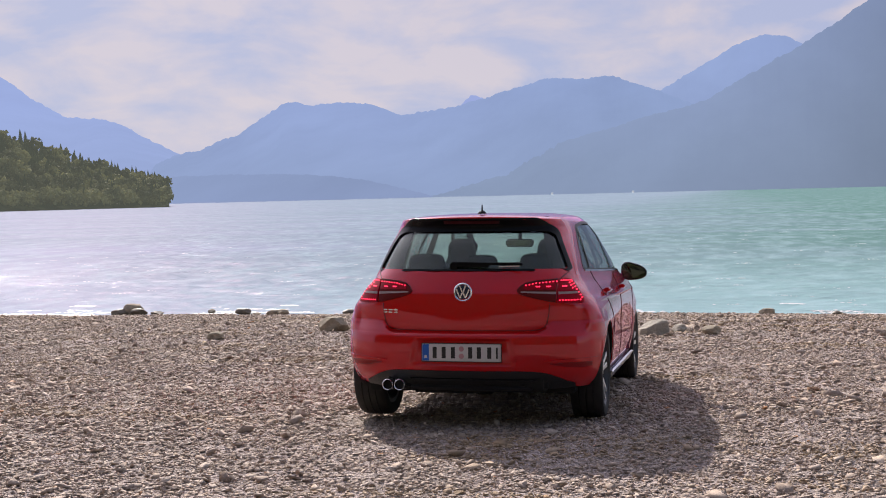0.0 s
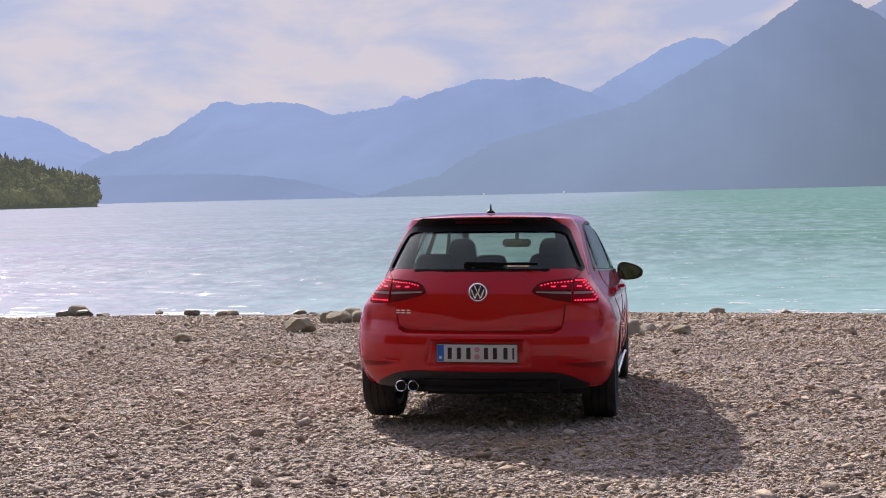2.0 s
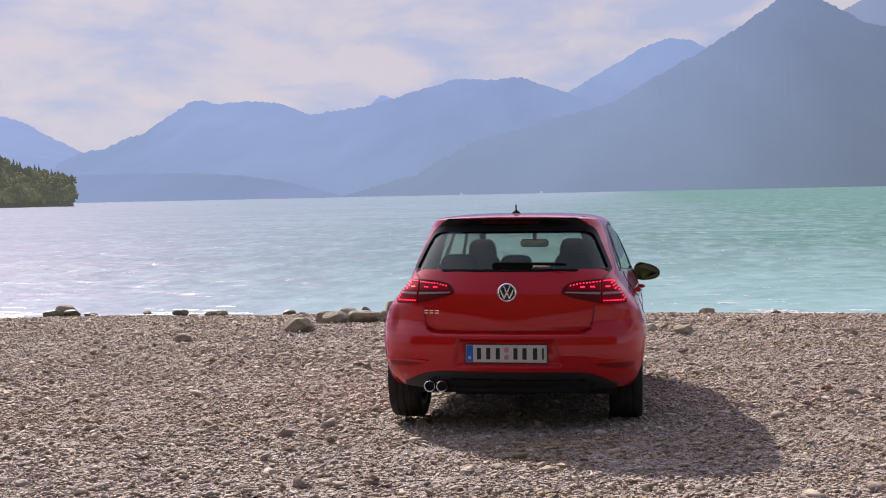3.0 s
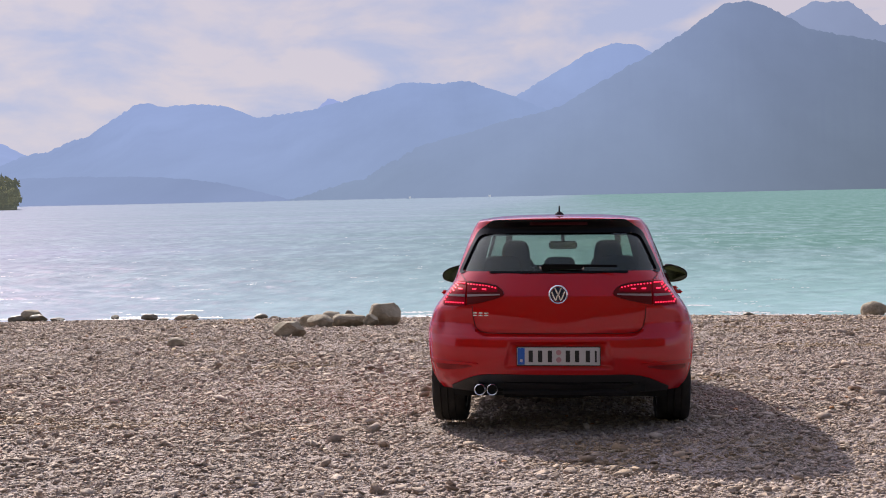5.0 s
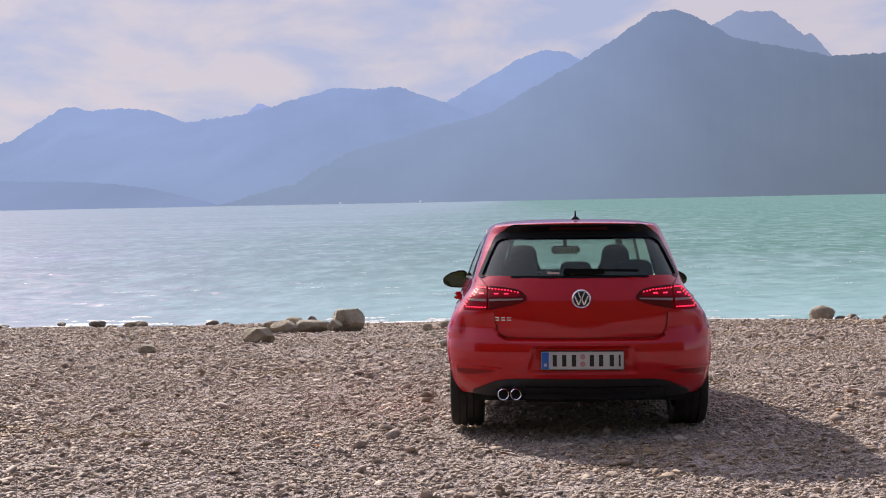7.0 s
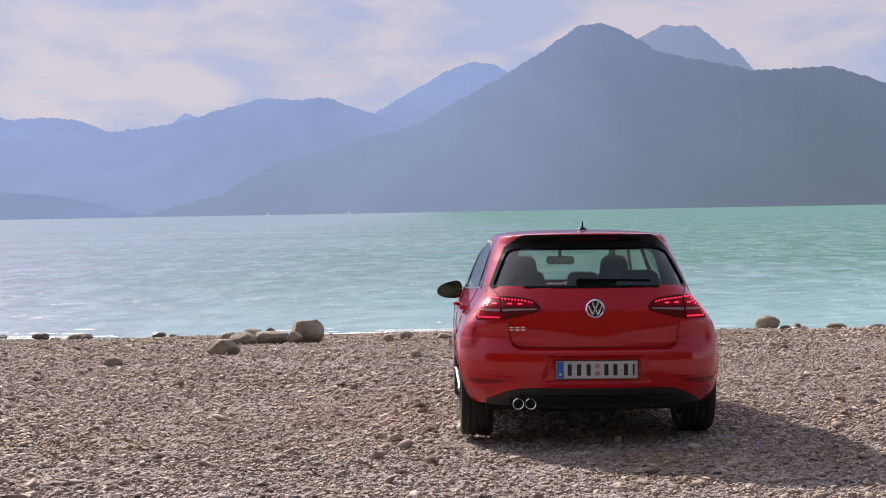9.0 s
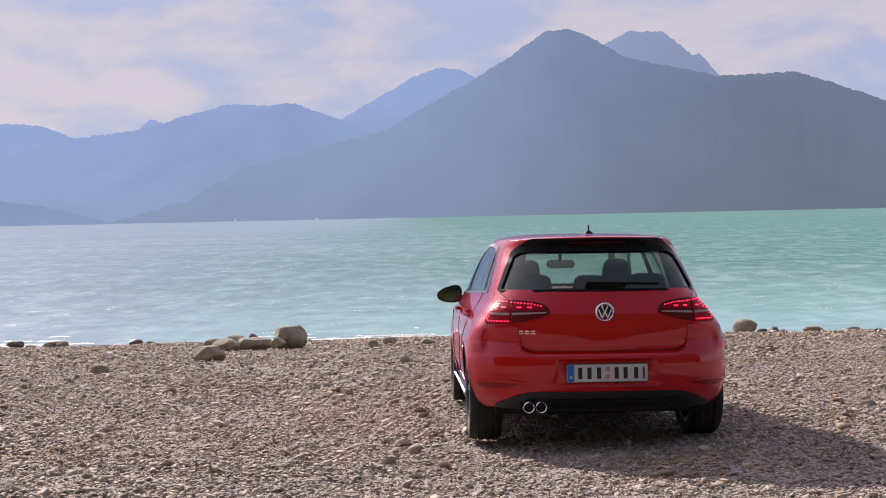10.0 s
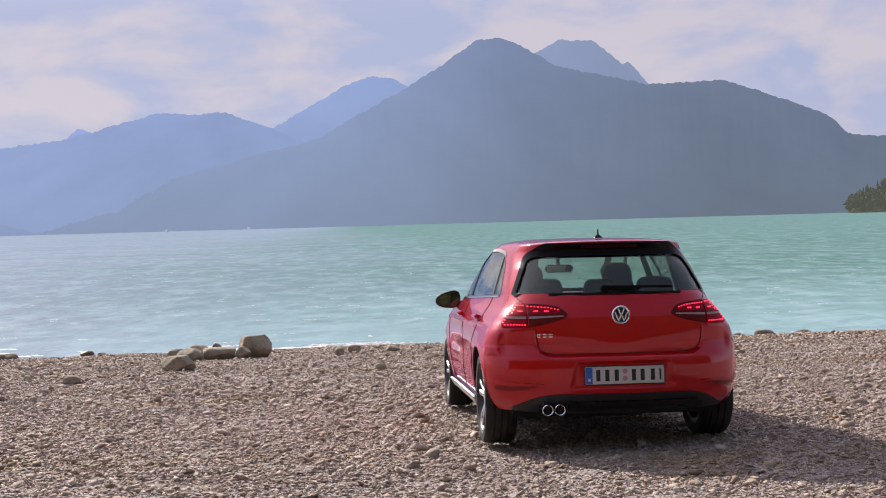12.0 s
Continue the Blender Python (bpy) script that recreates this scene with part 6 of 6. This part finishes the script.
# ---- the stones of the beach ----
def stone_shapes(count):
    """Angular worn pebbles: hulls of points on a flattened ball."""
    shapes = []
    for k in range(count):
        rng = np.random.default_rng(500 + k)
        pts = rng.normal(size=(11, 3))
        pts /= np.linalg.norm(pts, axis=1)[:, None]
        pts = np.sign(pts) * np.abs(pts) ** 0.8
        pts *= np.array((1, rng.uniform(0.5, 0.95), rng.uniform(0.20, 0.46)))
        bm = bmesh.new()
        for p in pts:
            bm.verts.new(p)
        bmesh.ops.convex_hull(bm, input=bm.verts)
        bmesh.ops.delete(bm, geom=[v for v in bm.verts if not v.link_faces], context="VERTS")
        bmesh.ops.triangulate(bm, faces=bm.faces)
        bmesh.ops.recalc_face_normals(bm, faces=bm.faces)
        bm.verts.index_update()
        shapes.append((np.array([v.co[:] for v in bm.verts]), np.array([[v.index for v in f.verts] for f in bm.faces])))
        bm.free()
    return shapes


SHAPES = stone_shapes(20)


def scatter(rng, y0, y1, density, size, spread):
    """Places for stones over the stretch of beach between y0 and y1."""
    lo, hi = -21.5, 13.5
    n = int((y1 - y0) * (hi - lo) * density)
    x, y = rng.uniform(lo, hi, n), rng.uniform(y0, y1, n)
    left = np.minimum(1.7 - 0.645 * (y + 7.9), -1.85 - 0.275 * (y + 7.9)) - 0.25
    right = np.maximum(-1.8 + 0.455 * (y + 7.9), 1.7 + 0.125 * (y + 7.9)) + 0.3
    keep = (x > left) & (x < right) & (y < shore_y(x) + 0.25)
    x, y = x[keep], y[keep]
    s = size * np.exp(rng.normal(0, spread, len(x)))
    clump = 1 + 0.25 * value_noise(x * 0.9, y * 0.9, 77)
    return x, y, np.clip(s * clump, 0.008, 0.11)


def euler_mats(rng, n, tilt):
    rz, rx, ry = rng.uniform(0, 2 * np.pi, n), rng.normal(0, tilt, n), rng.normal(0, tilt, n)
    cz, sz, cx, sx, cy, sy = np.cos(rz), np.sin(rz), np.cos(rx), np.sin(rx), np.cos(ry), np.sin(ry)
    z0, o1 = np.zeros(n), np.ones(n)
    Z = np.stack([cz, -sz, z0, sz, cz, z0, z0, z0, o1], -1).reshape(-1, 3, 3)
    X = np.stack([o1, z0, z0, z0, cx, -sx, z0, sx, cx], -1).reshape(-1, 3, 3)
    Y = np.stack([cy, z0, sy, z0, o1, z0, -sy, z0, cy], -1).reshape(-1, 3, 3)
    return Z @ X @ Y


rng = np.random.default_rng(9)
# a bed of small flat stones, and chunks that stand up from it
bed = [scatter(rng, -2.6, 2.5, 1350, 0.0112, 0.46), scatter(rng, 2.5, 7.0, 850, 0.0126, 0.46), scatter(rng, 7.0, 14.0, 380, 0.0150, 0.46), scatter(rng, 14.0, 25.0, 150, 0.020, 0.40)]
chunks = [scatter(rng, -2.6, 9.0, 42, 0.0225, 0.26), scatter(rng, 9.0, 24.0, 26, 0.030, 0.28), scatter(rng, -2.6, 22.0, 6, 0.038, 0.28), scatter(rng, -2.0, 20.0, 0.7, 0.062, 0.25)]
n_bed = sum(len(b[0]) for b in bed)
sx, sy, ss = (np.concatenate([b[i] for b in bed + chunks]) for i in range(3))
chunky = np.arange(len(sx)) >= n_bed
sz = beach_z(sx, sy) + ss * np.where(chunky, rng.uniform(0.0, 0.30, len(sx)), rng.uniform(-0.14, 0.22, len(sx)))
turns = euler_mats(rng, len(sx), np.where(chunky, 0.36, 0.18))
kind = rng.integers(0, len(SHAPES), len(sx))
big = np.flatnonzero((sy > -2.2) & (sy < 0.6) & (ss > 0.027))[:300]
single = np.zeros(len(sx), bool)
single[big] = True

allv, allf, base = [], [], 0
for k, (v, f) in enumerate(SHAPES):
    pick = np.flatnonzero((kind == k) & ~single)
    p = np.einsum("nij,vj->nvi", turns[pick], v) * ss[pick][:, None, None] + np.stack([sx, sy, sz], -1)[pick][:, None, :]
    allv.append(p.reshape(-1, 3))
    allf.append((f[None] + (np.arange(len(pick)) * len(v))[:, None, None] + base).reshape(-1, 3))
    base += len(pick) * len(v)
co, tri = np.concatenate(allv), np.concatenate(allf)
me = bpy.data.meshes.new("stones")
me.vertices.add(len(co))
me.vertices.foreach_set("co", co.ravel())
me.loops.add(tri.size)
me.loops.foreach_set("vertex_index", tri.ravel().astype(np.int32))
me.polygons.add(len(tri))
me.polygons.foreach_set("loop_start", np.arange(0, tri.size, 3, dtype=np.int32))
me.update(calc_edges=True)
me.materials.append(M_STONES)
stones = new("stones", me)
stones.parent = ground
tagged(stones, "countless small angular grey and beige stones", kind="stuff")

stone_meshes = []
for k, (v, f) in enumerate(SHAPES):
    me = bpy.data.meshes.new("stone")
    me.from_pydata(v.tolist(), [], f.tolist())
    me.materials.append(M_STONE)
    stone_meshes.append(me)
for i in big:
    ob = new("stone", stone_meshes[kind[i]])
    ob.parent = ground
    ob.matrix_world = Matrix.Translation((sx[i], sy[i], sz[i])) @ Matrix(turns[i].tolist()).to_4x4() @ Matrix.Scale(float(ss[i]), 4)
